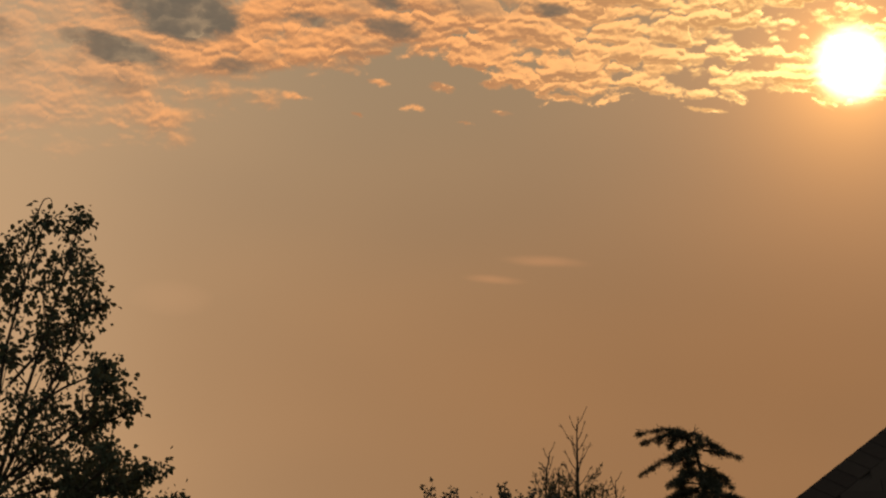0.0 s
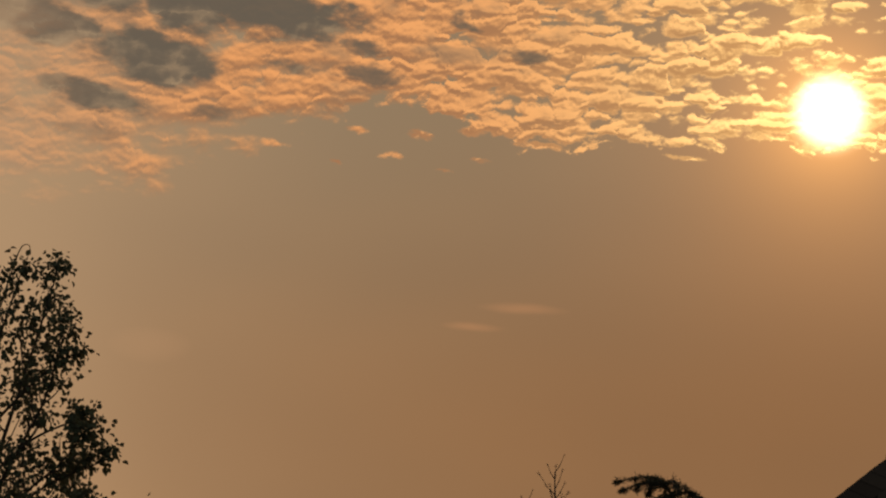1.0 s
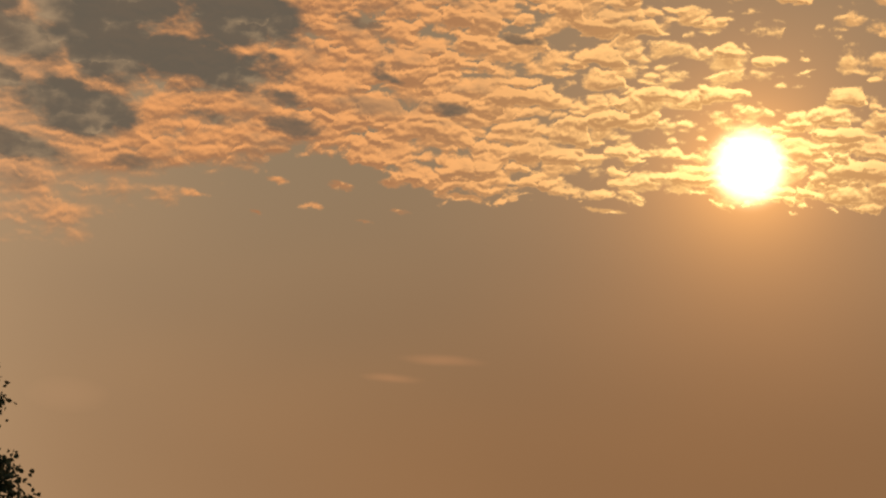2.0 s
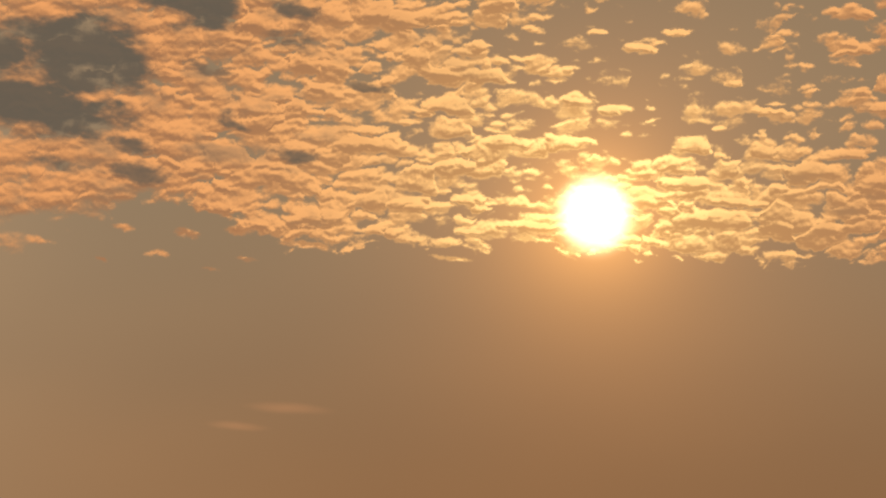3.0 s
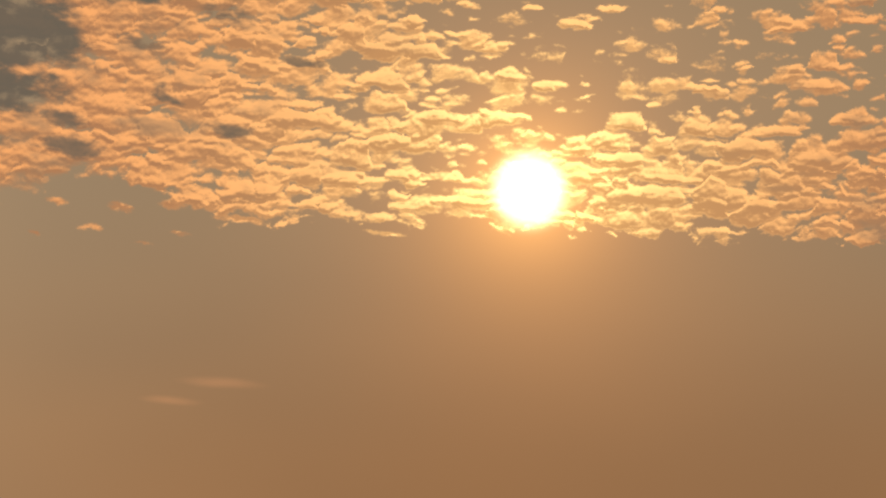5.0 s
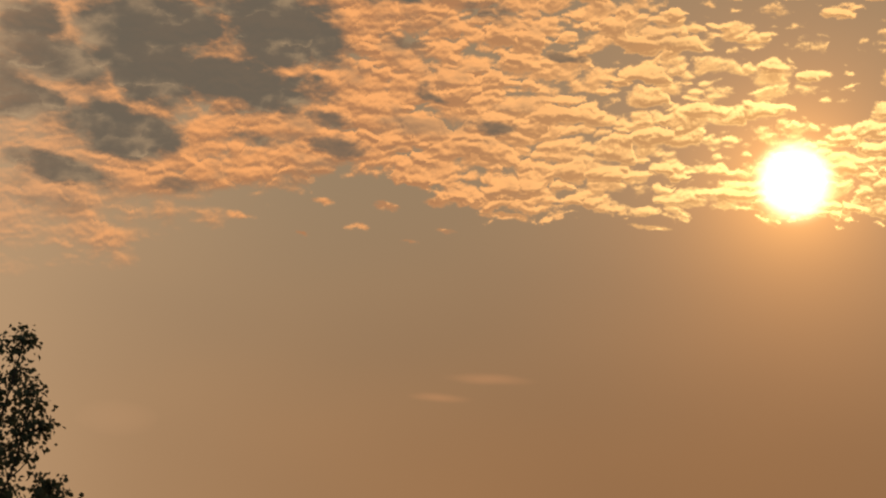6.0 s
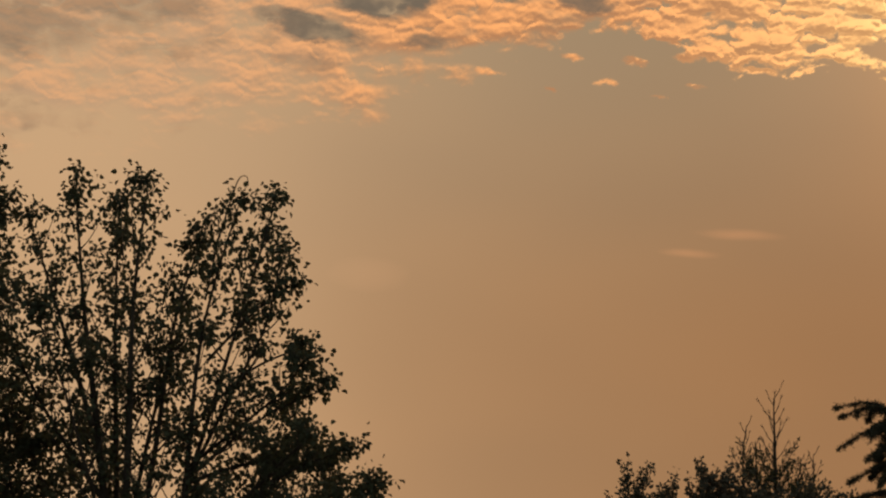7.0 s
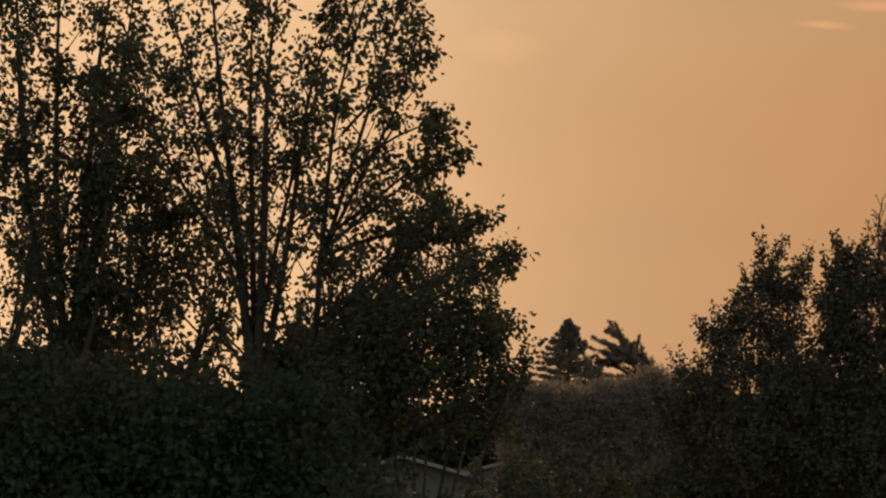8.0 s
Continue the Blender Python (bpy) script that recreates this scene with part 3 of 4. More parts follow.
# ---- broad-leaved trees and shrubs ----
def bushy(name, base, blobs, seed, label, category, mat, leaf=0.08, density=60, shoots=0, shoot_len=0.6, stem=0.10, group=""):
    """A crown of clumps: blobs of (place, half sizes), each filled with sprays of leaves on real twigs."""
    rng = np.random.default_rng(seed)
    foot = Vector((base.x, base.y, 0))
    root = thing(name, foot, label, category, group)
    top = max((c for c, _ in blobs), key=lambda c: c.z)
    w = Wood()
    fork = foot.lerp(Vector((top.x, top.y, top.z)), 0.35)
    w.branch(bend([foot, foot.lerp(fork, 0.5) + Vector((0.05, 0.03, 0)), fork], 7), stem, stem * 0.7, 9)
    w.done("trunk", BARK, root)
    twigs, leaves = Wood(), Leaves(seed)
    for c, r in blobs:
        limb_part([fork, fork.lerp(c, 0.5) + Vector((0.06, 0, -0.05)), c], stem * 0.32, 0.010, root, 7, 6)
        count = int(density * r[0] * r[2] * 4)
        for _ in range(count):
            d = Vector(rng.normal(0, 1, 3)).normalized()
            f = rng.uniform(0.25, 1.0) ** 0.5 * rng.uniform(0.85, 1.12)
            e = c + Vector((d.x * r[0], d.y * r[1], d.z * r[2])) * f
            if e.z < 0.1:
                continue
            if rng.random() < 0.35:
                twigs.branch([c.lerp(e, 0.45), c.lerp(e, 0.75) + Vector((0, 0, 0.03)), e], 0.009, 0.003, 3)
            leaves.spray(e, (leaf * 1.5,) * 3, int(rng.integers(7, 14)), leaf, 0.4)
    for _ in range(shoots):
        c, r = blobs[int(rng.integers(len(blobs)))]
        a = rng.uniform(0, 6.28)
        p = c + Vector((math.cos(a) * r[0] * 0.8, math.sin(a) * r[1] * 0.8, r[2] * rng.uniform(0.3, 0.75)))
        e = p + Vector((rng.normal(0, 0.12) + 0.25 * math.cos(a), 0.25 * math.sin(a), 1)).normalized() * shoot_len * rng.uniform(0.5, 1.2)
        twigs.branch([p, p.lerp(e, 0.5), e], 0.008, 0.002, 4)
        for i in range(9):
            q = p.lerp(e, i / 8)
            leaves.spray(q, (leaf * 0.7,) * 3, 4, leaf, 0.1)
    twigs.done("branchwork", BARK, root, kind="stuff")
    leaves.done("crown", mat, root, 0.7)
    settle(root)
    return root


def ball(b, h, d, rx, rz, ry=None):
    return at(b, h, d), (rx, ry or rx, rz)


# a low crown under the pear
bushy("small_tree", at(-6.4, 0, 33.0), [
    ball(-6.6, 2.9, 33, 0.70, 0.50), ball(-5.6, 3.3, 33, 0.45, 0.32), ball(-5.3, 2.6, 33, 0.36, 0.36), ball(-5.1, 1.7, 33, 0.30, 0.26),
    ball(-6.3, 2.05, 33, 0.80, 0.45), ball(-7.5, 2.3, 33, 0.70, 0.50), ball(-7.9, 1.4, 33, 0.45, 0.30), ball(-7.2, 3.4, 33, 0.55, 0.40),
    ball(-4.85, 2.3, 33, 0.22, 0.24),
], 31, "low spreading broad-leaved tree with dense dark green leaves", "tree", PEAR_LEAF, 0.060, 170, 60, 0.45)

for n, (b, h, rx, rz) in enumerate([(-14.2, 1.6, 1.0, 0.78), (-12.7, 1.45, 0.9, 0.75), (-11.2, 1.4, 0.9, 0.75), (-9.8, 1.35, 0.85, 0.7), (-8.5, 1.3, 0.8, 0.68), (-15.8, 1.6, 1.0, 0.8)]):
    d = 31.5 + 0.5 * (n % 2)
    bushy("shrub", at(b, 0, d), [ball(b, h, d, rx, rz), ball(b - 0.6, h - 1.3, d, rx, 0.7), ball(b + 0.6, h - 1.6, d - 0.3, rx, 0.8), ball(b, h - 3.2, d, rx * 1.05, 0.9)],
          41 + n, "tall bushy shrub with dense dark green leaves under the pears", "shrub", SHRUB_LEAF, 0.085, 70, 4, 0.3, 0.06, "shrubs under the pears")

for n, (b, h) in enumerate([(-7.6, 0.25), (-5.2, 0.2), (-6.5, -0.25), (-4.3, 0.05)]):
    bushy("shrub", at(b, 0, 30), [ball(b, h, 30, 0.32, 0.25), ball(b + 0.4, h - 0.9, 30, 0.5, 0.4), ball(b - 0.3, h - 2.4, 30, 0.6, 0.6)], 151 + n,
          "low loose shrub with small dark leaves", "shrub", SHRUB_LEAF, 0.07, 60, 8, 0.3, 0.05, "shrubs under the pears")

# ---- trees across the gap ----
F = 45.0
bushy("maple_tree", at(-0.4, 0, F), [
    ball(-0.08, 4.22, F, 0.20, 0.36), ball(0.38, 4.02, F, 0.19, 0.36), ball(-0.30, 3.85, F, 0.30, 0.34), ball(0.12, 3.55, F, 0.34, 0.50), ball(-0.72, 3.60, F, 0.22, 0.30),
    ball(-0.55, 3.0, F, 0.50, 0.46), ball(-1.02, 2.85, F, 0.30, 0.36), ball(0.15, 2.7, F, 0.45, 0.50), ball(-1.45, 2.15, F, 0.36, 0.34), ball(-0.5, 2.1, F, 0.95, 0.50),
    ball(-1.75, 1.7, F, 0.40, 0.35), ball(-0.6, 1.1, F, 1.2, 0.70), ball(0.3, 1.6, F, 0.8, 0.8),
], 61, "young maple tree with upright leafy shoots, nearly black", "tree", MAPLE_LEAF, 0.062, 150, 110, 0.36)

bushy("broadleaf_tree", at(1.7, 0, F), [
    ball(1.28, 4.38, F, 0.20, 0.36), ball(1.62, 4.28, F, 0.34, 0.40), ball(1.12, 3.95, F, 0.22, 0.40), ball(1.05, 3.35, F, 0.28, 0.40), ball(1.7, 3.5, F, 0.65, 0.75), ball(2.6, 3.7, F, 0.65, 0.6),
    ball(3.3, 3.7, F, 0.45, 0.55), ball(1.15, 2.4, F, 0.50, 0.70), ball(2.5, 2.2, F, 1.1, 1.0), ball(1.8, 0.9, F, 1.3, 1.0), ball(3.6, 2.4, F, 0.8, 1.0),
], 67, "dense broad-leaved tree with dark leaves below a conifer", "tree", MAPLE_LEAF, 0.062, 200, 80, 0.30)


def cypress(base, tops, seed, label):
    """Thin open tops of a conifer: leaders with sprays that rise at a steep angle."""
    rng = np.random.default_rng(seed)
    foot = Vector((base.x, base.y, 0))
    root = thing("cypress_tree", foot, label, "tree")
    w = Wood()
    main = tops[0][0]
    w.branch(bend([foot, foot.lerp(main, 0.5) + Vector((0.04, 0, 0)), main], 16), 0.16, 0.006, 9)
    w.done("trunk", BARK, root)
    twigs, spray = Wood(), Leaves(seed)
    for top, length, reach, count in tops:
        start = top - Vector((rng.normal(0, 0.05), 0, length))
        if top is not main:
            limb_part([foot.lerp(main, 0.55), start, top], 0.03, 0.005, root, 10, 6)
        for i in range(count):
            f = i / count
            p = top.lerp(start, f ** 0.9)
            a = i * 2.4
            span = reach * (0.40 + 0.60 * f) * rng.uniform(0.7, 1.2)
            out = Vector((math.cos(a), math.sin(a), rng.uniform(1.0, 1.7))).normalized()
            arm = bend([p, p + out * span * 0.5 + Vector((0, 0, -0.04 * span)), p + out * span + Vector((0, 0, 0.05))], 6)
            twigs.branch(arm, 0.009, 0.003, 4)
            for j in range(1, 6):
                if f < 0.5 and j % 2:
                    continue
                for s in (-1, 1):
                    tw = (out + s * out.cross(Vector((0, 0, 1))) * 0.45 + Vector(rng.normal(0, 0.15, 3))).normalized()
                    e = arm[j] + tw * span * 0.22
                    twigs.branch([arm[j], e], 0.0045, 0.002, 3)
                    for q in range(int(18 * f * f * (length / 2.1)) if f > 0.42 else 0):
                        spray.add(arm[j].lerp(e, rng.random()) + Vector(rng.normal(0, 0.012 + 0.03 * f, 3)), tw + Vector(rng.normal(0, 0.5, 3)), rng.uniform(0.05, 0.10))
    twigs.done("branchwork", BARK, root, kind="stuff")
    spray.done("crown", CYPRESS_SPRAY, root, 0.28, 0.05)
    settle(root)
    return root


C = 46.5
cypress(at(2.42, 0, C), [(at(2.42, 6.12, C), 2.1, 0.72, 32), (at(1.92, 5.62, C), 0.9, 0.34, 12), (at(3.12, 5.10, C), 0.8, 0.36, 10), (at(2.08, 5.3, C), 0.8, 0.3, 9), (at(2.85, 4.95, C), 0.8, 0.4, 12)],
        71, "thin open cypress top with bare feathery twigs")


def needle_branch(path, r0, wood, needles, rng, reach, count, size=0.09, flat=0.25, droop=-0.1, taper=1.0):
    """A branch with flat pads of needles on short twigs."""
    line = bend(path, 12)
    wood.branch(line, r0, 0.005, 5)
    for i in range(count):
        f = rng.uniform(0.12, 1.0)
        k = f * 11
        j = min(int(k), 10)
        p = line[j].lerp(line[j + 1], k - j)
        way = (line[j + 1] - line[j]).normalized()
        side = way.cross(Vector((0, 0, 1))).normalized()
        out = (way * rng.uniform(0.3, 1.0) + side * rng.uniform(-1, 1) + Vector((0, 0, rng.normal(droop, flat)))).normalized()
        span = reach * rng.uniform(0.3, 1.0) * (1.1 - taper * f)
        e = p + out * span
        wood.branch([p, e], 0.004, 0.002, 3)
        for q in range(11):
            needles.add(p.lerp(e, rng.random()) + Vector(rng.normal(0, 0.015, 3)), out * 0.6 + Vector(rng.normal(0, 0.40, 3)) + Vector((0, 0, 0.15)), size * rng.uniform(0.6, 1.2))


def cedar_tree():
    d = 42.0
    rng = np.random.default_rng(83)
    foot = at(4.75, 0, d)
    foot.z = 0
    root = thing("cedar_tree", foot, "dark cedar tree with a nodding top and drooping boughs", "tree")
    w = Wood()
    stem = [foot, at(4.8, 3.0, d), at(4.74, 4.6, d)]
    nod = [at(4.74, 4.6, d), at(4.68, 5.2, d), at(4.56, 5.66, d), at(4.38, 5.96, d), at(4.05, 6.04, d), at(3.50, 5.94, d)]
    w.branch(bend(stem, 16), 0.17, 0.06, 10)
    w.branch(bend(nod, 18), 0.040, 0.005, 8)
    w.done("trunk", BARK, root)
    twigs, needles = Wood(), Leaves(83)
    needle_branch(nod[2:], 0.02, twigs, needles, rng, 0.24, 85, flat=0.14, droop=-0.30, size=0.055)
    for n in range(24):  # short boughs that hide the stem
        p = nod[1].lerp(nod[3], rng.random()) if n % 2 else stem[2].lerp(nod[2], rng.random())
        a = rng.uniform(0, 6.28)
        span = rng.uniform(0.22, 0.50)
        out = Vector((math.cos(a), math.sin(a), 0))
        needle_branch([p, p + out * span * 0.6 + Vector((0, 0, 0.02)), p + out * span + Vector((0, 0, -0.12))], 0.012, twigs, needles, rng, 0.20, 26, flat=0.15, droop=-0.2, size=0.06)
    boughs = [
        ([(4.45, 5.9), (4.0, 5.92), (3.62, 5.78)], 120), ([(4.6, 5.62), (4.1, 5.55), (3.62, 5.26)], 150), ([(4.55, 5.75), (4.85, 5.72), (5.05, 5.55)], 150),
        ([(4.7, 5.65), (5.1, 5.60), (5.40, 5.50)], 90), ([(4.65, 5.4), (5.0, 5.25), (5.28, 5.02)], 170), ([(4.7, 5.2), (4.3, 5.15), (4.05, 4.95)], 150),
        ([(4.72, 5.0), (4.2, 4.85), (3.75, 4.6)], 170), ([(4.75, 4.9), (5.2, 4.85), (5.75, 4.7)], 140), ([(4.75, 4.5), (4.2, 4.4), (3.6, 4.2)], 200), ([(4.75, 4.5), (5.2, 4.45), (5.7, 4.2)], 200),
        ([(4.78, 4.0), (4.2, 3.8), (3.5, 3.5)], 200), ([(4.78, 4.0), (5.3, 3.9), (5.9, 3.6)], 200), ([(4.78, 3.3), (4.1, 3.0), (3.3, 2.7)], 200), ([(4.78, 3.3), (5.4, 3.1), (6.1, 2.8)], 200),
    ]
    for n, (row, count) in enumerate(boughs):
        path = [at(b, h, d) + Vector((0, 0.25 * math.sin(n * 2.1) * i, 0)) for i, (b, h) in enumerate(row)]
        needle_branch(path, 0.02, twigs, needles, rng, 0.26, int(count * 0.40), flat=0.12, droop=-0.25, size=0.055)
    for n in range(26):  # boughs to the front and the back
        h = 2.4 + 2.9 * n / 26
        p = at(4.75, h, d)
        a = n * 2.4
        span = 0.25 + (5.6 - h) * 0.32
        out = Vector((math.cos(a), math.sin(a), 0.1))
        needle_branch([p, p + out * span * 0.6 + Vector((0, 0, 0.04)), p + out * span + Vector((0, 0, -0.14))], 0.018, twigs, needles, rng, 0.30, 70, flat=0.15, droop=-0.2, size=0.06)
    twigs.done("branchwork", BARK, root, kind="stuff")
    needles.done("crown", CEDAR_NEEDLE, root, 0.15, 0.05)
    settle(root)


cedar_tree()


# ---- far trees ----
def spruce_tree(b, top, d, width, seed, label):
    rng = np.random.default_rng(seed)
    tip = at(b, top, d)
    foot = Vector((tip.x, tip.y, 0))
    root = thing("spruce_tree", foot, label, "tree")
    w = Wood()
    w.branch([foot, foot.lerp(tip, 0.5), tip], 0.25, 0.02, 8)
    w.done("trunk", HAZED_BARK, root)
    twigs, needles = Wood(), Leaves(seed)
    for n in range(260):
        f = ((n + 0.5) / 260) ** 1.35
        tier = 0.62 + 0.5 * ((n / 11) % 1.0)  # each whorl hangs out over the next
        p = tip.lerp(foot, f * 0.92)
        a = n * 2.4 + rng.normal(0, 0.3)
        span = min(width * (0.006 + 0.95 * f), 2.6) * tier * rng.uniform(0.8, 1.15)
        out = Vector((math.cos(a), math.sin(a), 0.12))
        needle_branch([p, p + out * span * 0.6 + Vector((0, 0, -0.04)), p + out * span + Vector((0, 0, -0.03 * span))], 0.03, twigs, needles, rng, min(0.38, 0.05 + span * 0.26), 24, size=0.11, flat=0.16, droop=-0.12)
    twigs.done("branchwork", HAZED_BARK, root, kind="stuff")
    needles.done("crown", HAZED_FOLIAGE, root, 0.35, 0.08)
    settle(root)


def pine_tree(b, d, limbs, seed, label):
    rng = np.random.default_rng(seed)
    foot = at(b, 0, d)
    foot.z = 0
    root = thing("pine_tree", foot, label, "tree")
    top = at(b + 0.1, 2.4, d)
    w = Wood()
    w.branch(bend([foot, foot.lerp(top, 0.5) + Vector((0.15, 0, 0)), top], 10), 0.28, 0.08, 8)
    w.done("trunk", HAZED_BARK, root)
    twigs, needles = Wood(), Leaves(seed)
    for row, count in [(row, count) for row, count in limbs for _ in range(3)]:
        path = [at(x + rng.normal(0, 0.02 + 0.04 * i), y + rng.normal(0, 0.02 + 0.035 * i), d + rng.normal(0, 0.4)) for i, (x, y) in enumerate(row)]
        needle_branch(path, 0.04, twigs, needles, rng, 0.24, int(count * 0.6), size=0.11, flat=0.25, droop=0.2, taper=0.6)
        for m in range(1):  # side boughs
            p = path[0].lerp(path[1], rng.uniform(0.3, 1)) if m % 2 else path[1].lerp(path[2], rng.uniform(0, 0.7))
            out = (path[2] - path[0]).normalized() * 0.5 + Vector(rng.normal(0, 0.5, 3)) + Vector((0, 0, 0.25))
            e = p + out.normalized() * rng.uniform(0.4, 1.0)
            needle_branch([p, p.lerp(e, 0.5) + Vector((0, 0, -0.04)), e], 0.03, twigs, needles, rng, 0.24, 36, size=0.11, flat=0.25, droop=0.2, taper=0.6)
    twigs.done("branchwork", HAZED_BARK, root, kind="stuff")
    needles.done("crown", HAZED_FOLIAGE, root, 0.22, 0.05)
    settle(root)


# the haze on these two is only their paled foliage and bark colours
spruce_tree(-3.75, 3.42, 110, 7.6, 91, "pointed far spruce tree, distance haze put into its pale colours")
pine_tree(-2.05, 112, [
    ([(-2.0, 2.15), (-2.6, 2.72), (-3.34, 3.06)], 150), ([(-2.0, 2.2), (-2.55, 2.85), (-2.98, 3.22)], 150), ([(-2.0, 2.2), (-2.45, 2.7), (-2.75, 2.98)], 120),
    ([(-2.1, 2.1), (-2.8, 2.55), (-3.15, 2.75)], 130), ([(-1.9, 2.1), (-2.2, 2.45), (-2.45, 2.75)], 110), ([(-1.8, 2.1), (-2.05, 2.35), (-2.3, 2.6)], 110),
    ([(-2.1, 2.25), (-2.6, 2.62), (-3.0, 2.95)], 130), ([(-2.1, 2.0), (-2.7, 2.35), (-3.4, 2.5)], 160), ([(-2.1, 2.3), (-2.4, 2.6), (-2.8, 2.9)], 110),
    ([(-2.1, 1.8), (-2.7, 2.1), (-3.5, 2.25)], 180), ([(-2.0, 2.0), (-1.7, 2.2), (-1.4, 2.3)], 120), ([(-2.1, 1.6), (-2.8, 1.85), (-3.6, 1.95)], 200),
], 97, "wind-swept far pine tree with slanting boughs, haze put into its pale colours")
# far shrubs share the haze-paled foliage colour; their stems keep the near bark
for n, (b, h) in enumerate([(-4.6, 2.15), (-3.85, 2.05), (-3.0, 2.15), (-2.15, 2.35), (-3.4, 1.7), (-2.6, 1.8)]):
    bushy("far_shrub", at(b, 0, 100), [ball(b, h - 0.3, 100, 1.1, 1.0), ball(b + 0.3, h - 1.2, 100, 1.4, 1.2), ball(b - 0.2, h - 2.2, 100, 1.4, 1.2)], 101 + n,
          "rounded shrub far behind the trees, leaf colour paled as haze", "shrub", HAZED_FOLIAGE, 0.085, 190, 0, 0.4, 0.08, "far shrubs")


def hedge(name, b0, b1, h, d, seed, label, thick=70, wave=1.0, leaf=0.13):
    rng = np.random.default_rng(seed)
    a, c = at(b0, 0, d), at(b1, 0, d)
    foot = Vector(((a.x + c.x) / 2, (a.y + c.y) / 2, 0))
    root = thing(name, foot, label, "hedge")
    top = at(0, h, d).z
    wood, leaves = Wood(), Leaves(seed)
    for i in range(int((c - a).length / 0.5)):
        p = a.lerp(c, rng.random())
        p.z = 0
        e = p + Vector((rng.normal(0, 0.2), rng.normal(0, 0.2), top * rng.uniform(0.8, 1.05)))
        wood.branch([p, p.lerp(e, 0.5), e], 0.03, 0.006, 5)
    for i in range(int((c - a).length * top * thick)):
        p = a.lerp(c, rng.random())
        p.z = top * rng.uniform(0.02, 1.0) ** 0.7 * (1 + wave * (0.05 * math.sin(p.x * 2.1) + 0.04 * math.sin(p.x * 5.3)))
        p.y += rng.normal(0, 0.35)
        leaves.spray(p, (leaf * 1.1,) * 3, 7, leaf, 0.2)
    wood.done("branchwork", BARK, root, kind="stuff")
    leaves.done("foliage", SHRUB_LEAF, root, 0.6)
    settle(root)


hedge("hedge", -4.6, 4.5, 0.68, 60, 111, "long rough hedge with dark green leaves")
hedge("hedge", -19.0, -7.9, 2.4, 37, 113, "tall overgrown hedge with dark green leaves behind the pears", 210, 1.3, 0.16)
hedge("far_hedge", -10.0, -2.0, 1.5, 175, 119, "distant belt of rounded trees behind the house", 26, 1.0, 0.55)
hedge("hedge", -1.7, 9.0, 2.2, 49, 117, "tall overgrown hedge with dark leaves behind the maple", 190, 1.0, 0.16)


# ---- houses ----
def box(x0, x1, y0, y1, z0, z1):
    v = [(x, y, z) for z in (z0, z1) for y in (y0, y1) for x in (x0, x1)]
    return v, [(0, 2, 3, 1), (4, 5, 7, 6), (0, 1, 5, 4), (2, 6, 7, 3), (0, 4, 6, 2), (1, 3, 7, 5)]


def far_house(bearing, d, half, rise, eave, label):
    p = at(bearing, 0, d)
    root = thing("house", (p.x, p.y, 0), label, "house", "far houses")
    root.rotation_euler = (0, 0, radians(-bearing))
    v = [(-half, -6, 0), (half, -6, 0), (half, -6, eave), (0, -6, eave + rise), (-half, -6, eave), (-half, 6, 0), (half, 6, 0), (half, 6, eave), (0, 6, eave + rise), (-half, 6, eave)]
    f = [(0, 1, 2, 3, 4), (9, 8, 7, 6, 5), (0, 4, 9, 5), (1, 6, 7, 2)]
    mesh_object("wall", v, f, SIDING, root)
    over, t = 0.5, 0.18
    for s in (-1, 1):
        e = (half + over) * s
        drop = eave - rise / half * over
        top = [(0, -6.6, eave + rise + 0.03), (e, -6.6, drop + 0.03), (e, 6.6, drop + 0.03), (0, 6.6, eave + rise + 0.03)]
        vv = top + [(x, y, z + t) for x, y, z in top]
        mesh_object("roof", vv, [(0, 1, 2, 3), (7, 6, 5, 4), (0, 4, 5, 1), (1, 5, 6, 2), (2, 6, 7, 3), (3, 7, 4, 0)], FAR_ROOF, root)
        vv = [(0, -6.72, eave + rise + 0.04), (e, -6.72, drop + 0.04), (e, -6.72, drop + 0.20), (0, -6.72, eave + rise + 0.20)]
        vv = vv + [(x, y + 0.1, z) for x, y, z in vv]
        mesh_object("fascia", vv, [(0, 1, 2, 3), (7, 6, 5, 4), (0, 4, 5, 1), (1, 5, 6, 2), (2, 6, 7, 3), (3, 7, 4, 0)], FASCIA, root, "pale painted fascia board")
    for x in (-2.6, 2.6):
        win = mesh_object("window", *box(x - 0.6, x + 0.6, -6.05, -5.9, 1.6, 2.9), FASCIA, root)
        mesh_object("pane", *box(x - 0.5, x + 0.5, -6.08, -6.04, 1.7, 2.8), GLASS, win)


far_house(-6.73, 150.0, 5.2, 1.45, 3.80, "low grey house with a shallow gable and pale eaves")
far_house(-4.75, 165.0, 4.4, 1.15, 4.20, "small grey house half hidden behind shrubs")


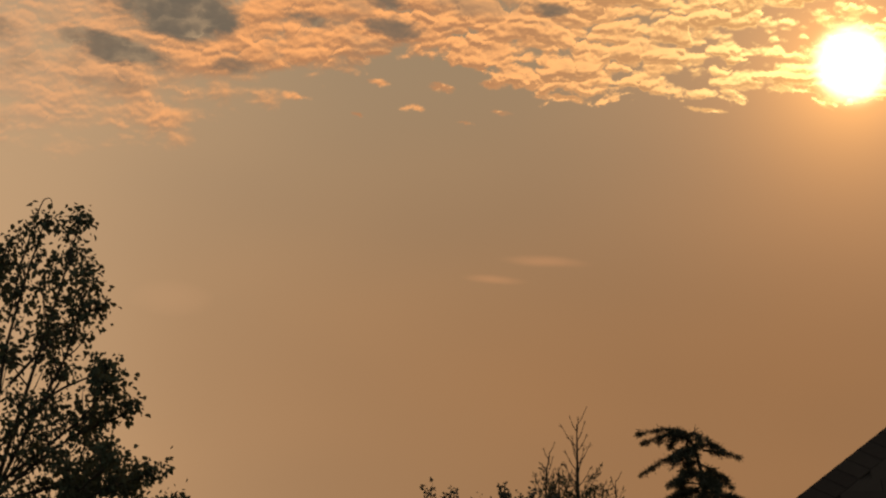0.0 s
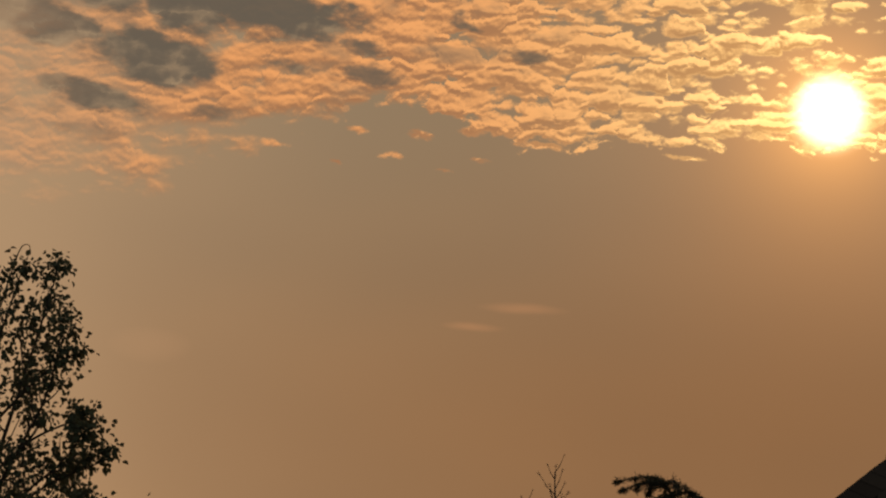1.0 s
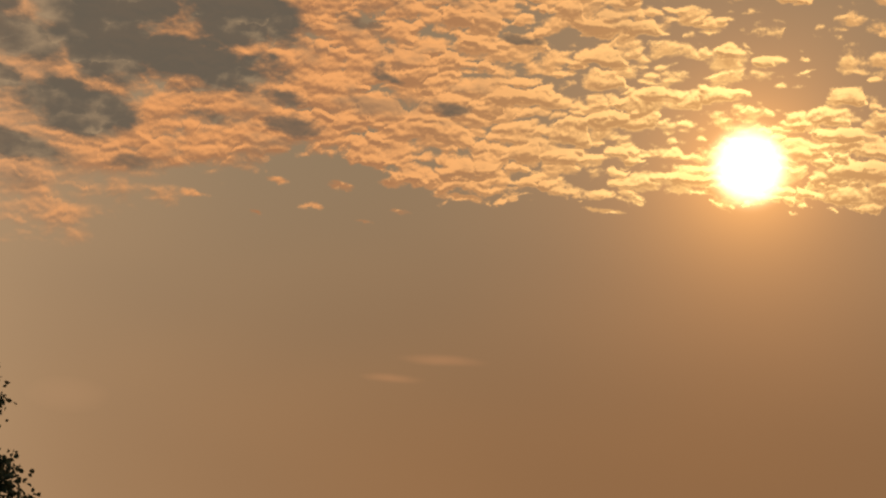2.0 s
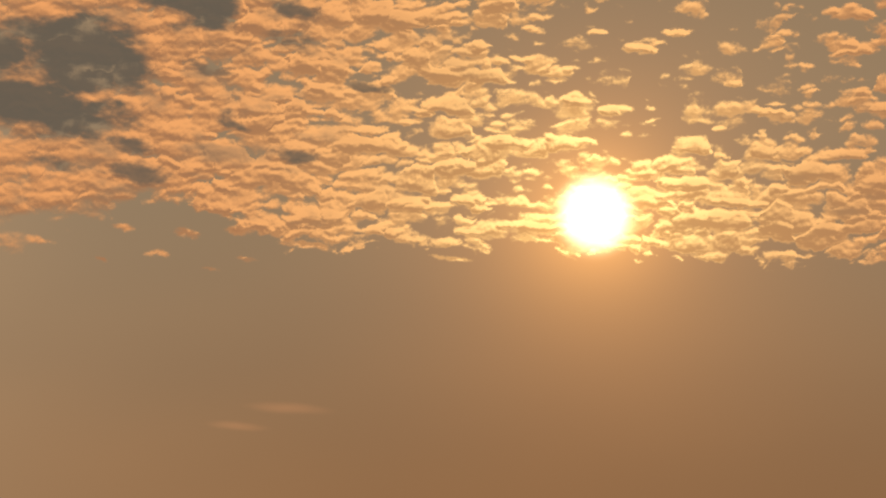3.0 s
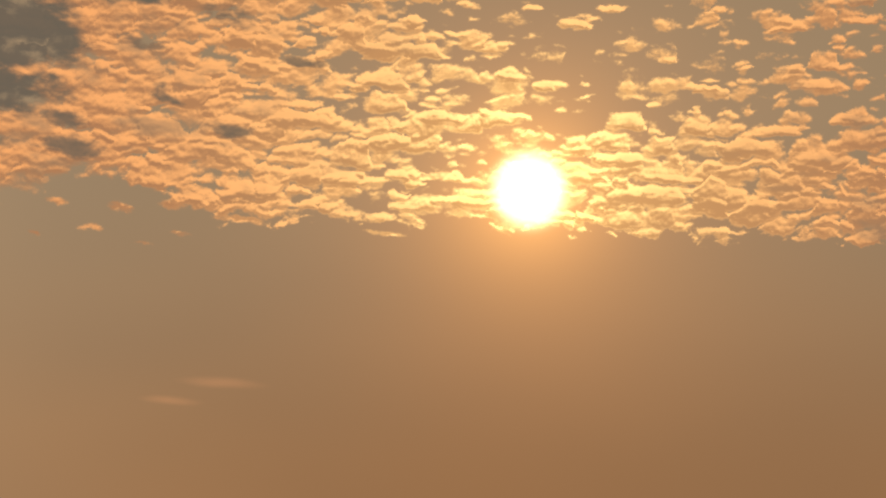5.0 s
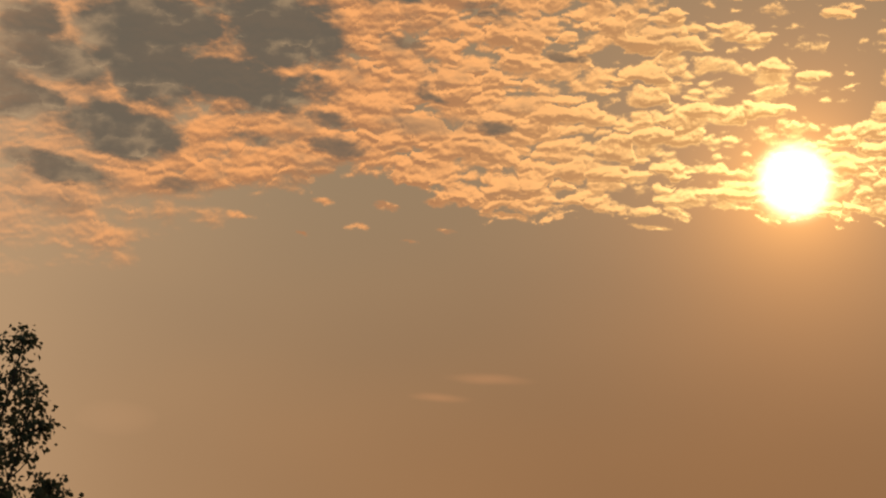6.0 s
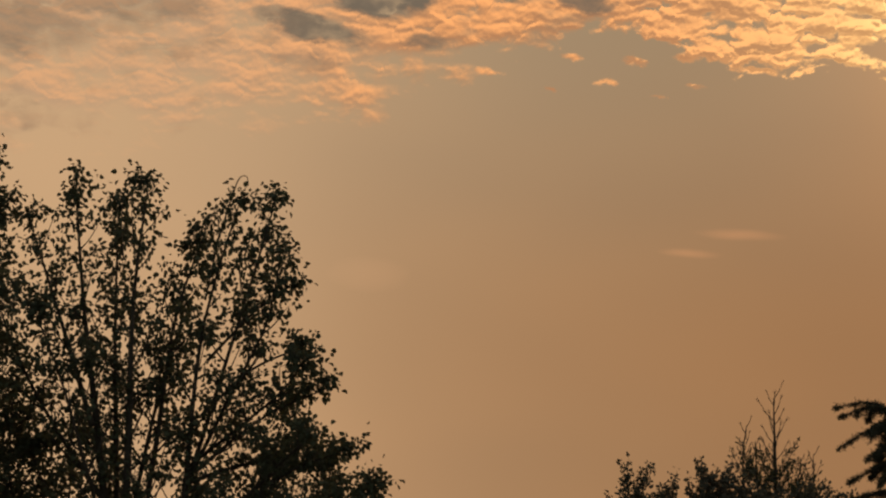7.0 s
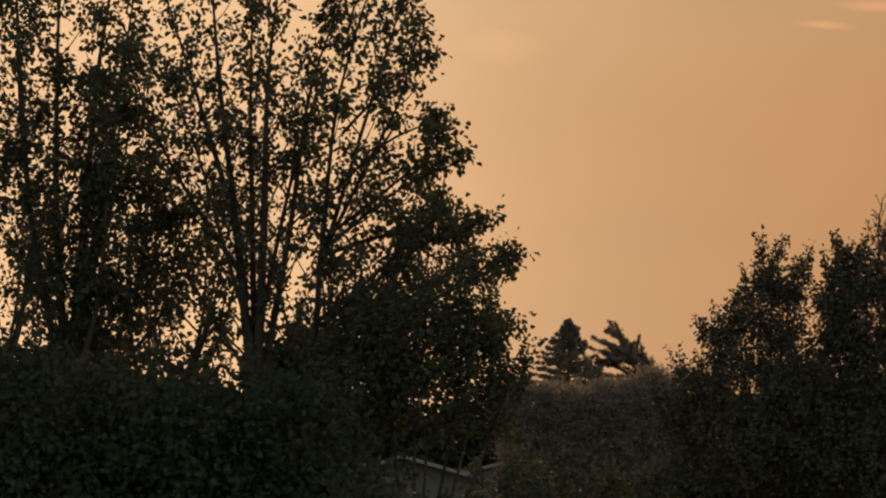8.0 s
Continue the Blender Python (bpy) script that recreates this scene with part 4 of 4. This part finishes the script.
def near_house():
    """A house with a steep hip roof of asphalt shingles; the camera sees its ridge end."""
    d, pitch = 21.0, radians(38.0)
    peak = at(8.48, 6.41, d) - Vector((0, 0, 0.040))
    turn = radians(-0.5)
    root = thing("hip_roof_house", (peak.x, peak.y, 0), "house with a dark hip roof of asphalt shingles", "house")
    root.rotation_euler = (0, 0, turn)
    ridge, rise = 7.0, 1.75
    run = rise / math.tan(pitch)
    zr, ze = peak.z, peak.z - rise
    x0, x1, y0, y1 = -run, ridge + run, -run, run
    # roof planes, 8 cm thick, in local x along the ridge
    corners = [(x0, y0, ze), (x1, y0, ze), (x1, y1, ze), (x0, y1, ze), (0, 0, zr), (ridge, 0, zr)]
    low = [(x, y, z - 0.08) for x, y, z in corners]
    mesh_object("roof", corners + low, [(0, 1, 5, 4), (1, 2, 5), (2, 3, 4, 5), (3, 0, 4), (6, 10, 11, 7), (7, 11, 8), (8, 11, 10, 9), (9, 10, 6), (0, 6, 7, 1), (1, 7, 8, 2), (2, 8, 9, 3), (3, 9, 6, 0)], SHINGLE, root)
    roof = root.children[-1]
    inset = 0.4
    mesh_object("wall", *box(x0 + inset, x1 - inset, y0 + inset, y1 - inset, 0, ze - 0.085), SIDING, root)
    for n, (a, b) in enumerate((((x0 - 0.02, y0 - 0.04), (x1 + 0.02, y0 - 0.005)), ((x0 - 0.04, y0), (x0 - 0.005, y1)))):
        mesh_object("gutter", *box(a[0], b[0], a[1], b[1], ze - 0.16, ze - 0.03), FASCIA, root, "pale gutter board")
    # ridge caps: short bent pieces, each lapping the next
    def cap_mesh(length, width, rise_end):
        s, c = math.sin(pitch), math.cos(pitch)
        v = []
        for x, lift in ((0, 0.004), (length, rise_end)):
            for y, z in ((-width * c, -width * s), (0, 0), (width * c, -width * s)):
                v.append((x, y, z + lift + 0.012))
            for y, z in ((-width * c, -width * s), (0, 0), (width * c, -width * s)):
                v.append((x, y, z + lift))
        me = bpy.data.meshes.new("ridge_cap")
        f = [(0, 1, 7, 6), (1, 2, 8, 7), (3, 9, 10, 4), (4, 10, 11, 5), (0, 3, 4, 1), (1, 4, 5, 2), (6, 7, 10, 9), (7, 8, 11, 10), (0, 6, 9, 3), (2, 5, 11, 8)]
        me.from_pydata(v, [], f)
        me.materials.append(SHINGLE)
        return me

    rng = random.Random(5)
    end = new("ridge_end", cap_mesh(0.36, 0.16, -0.022))
    end.parent, end.location = roof, (-0.02, 0, zr + 0.026)
    cap = cap_mesh(0.175, 0.15, 0.009)
    for i in range(int((ridge - 0.36) / 0.14)):
        c = new("ridge_cap", cap)
        c.parent = roof
        c.location = (0.345 + i * 0.14, 0, zr + 0.006 + rng.uniform(-0.002, 0.002))
        c.rotation_euler = (0, 0, rng.uniform(-0.01, 0.01))
    # hip caps
    slope_len = math.sqrt(2 * run * run + rise * rise)
    hip = cap_mesh(0.19, 0.26, 0.014)
    for sy in (-1, 1):
        way = Vector((-run, sy * run, -rise)).normalized()
        side = Vector((0, 0, 1)).cross(way).normalized()
        up = way.cross(side)
        turn_m = Matrix((way, side, up)).transposed().to_4x4()
        for i in range(int(slope_len / 0.14)):
            c = new("hip_cap", hip)
            c.parent = roof
            c.matrix_local = Matrix.Translation(Vector((0, 0, zr + 0.016)) + way * (0.05 + 0.14 * i)) @ turn_m @ Matrix.Diagonal((1, 0.8, 0.55, 1))
    # shingle tabs on the slopes that face the deck
    tab = bpy.data.meshes.new("shingle")
    tv, tf = box(0, 0.328, -0.142, 0, 0, 0.006)
    tab.from_pydata(tv, [], tf)
    tab.materials.append(SHINGLE)
    rest_v, rest_f = [], []
    made = 0
    for face in range(2):
        if face == 0:
            m = Matrix.Translation((0, 0, zr)) @ Matrix.Rotation(pitch, 4, "X")
            left, right = (lambda s: -s * math.cos(pitch)), (lambda s: ridge + s * math.cos(pitch))
        else:
            m = Matrix.Translation((0, 0, zr)) @ Matrix.Rotation(-math.pi / 2, 4, "Z") @ Matrix.Rotation(pitch, 4, "X")
            left, right = (lambda s: -s * math.cos(pitch)), (lambda s: s * math.cos(pitch))
        row = 0
        while (row + 1) * 0.14 < rise / math.sin(pitch):
            s = row * 0.14
            x = left(s) + 0.03 + (0.165 if row % 2 else 0.0)
            while x + 0.33 < right(s):
                place = m @ Matrix.Translation((x, -s, 0.006 + rng.uniform(0, 0.003))) @ Matrix.Rotation(0.03, 4, "X")
                if x < 2.2 and s < 2.0 and made < 300:
                    ob = new("shingle", tab)
                    ob.parent = roof
                    ob.matrix_local = place
                    made += 1
                else:
                    n = len(rest_v)
                    rest_v.extend(place @ Vector(p) for p in tv)
                    rest_f.extend(tuple(n + i for i in q) for q in tf)
                x += 0.333
            row += 1
    rest = mesh_object("shingle_rest", rest_v, rest_f, SHINGLE, roof)
    tagged(rest, kind="stuff")


near_house()
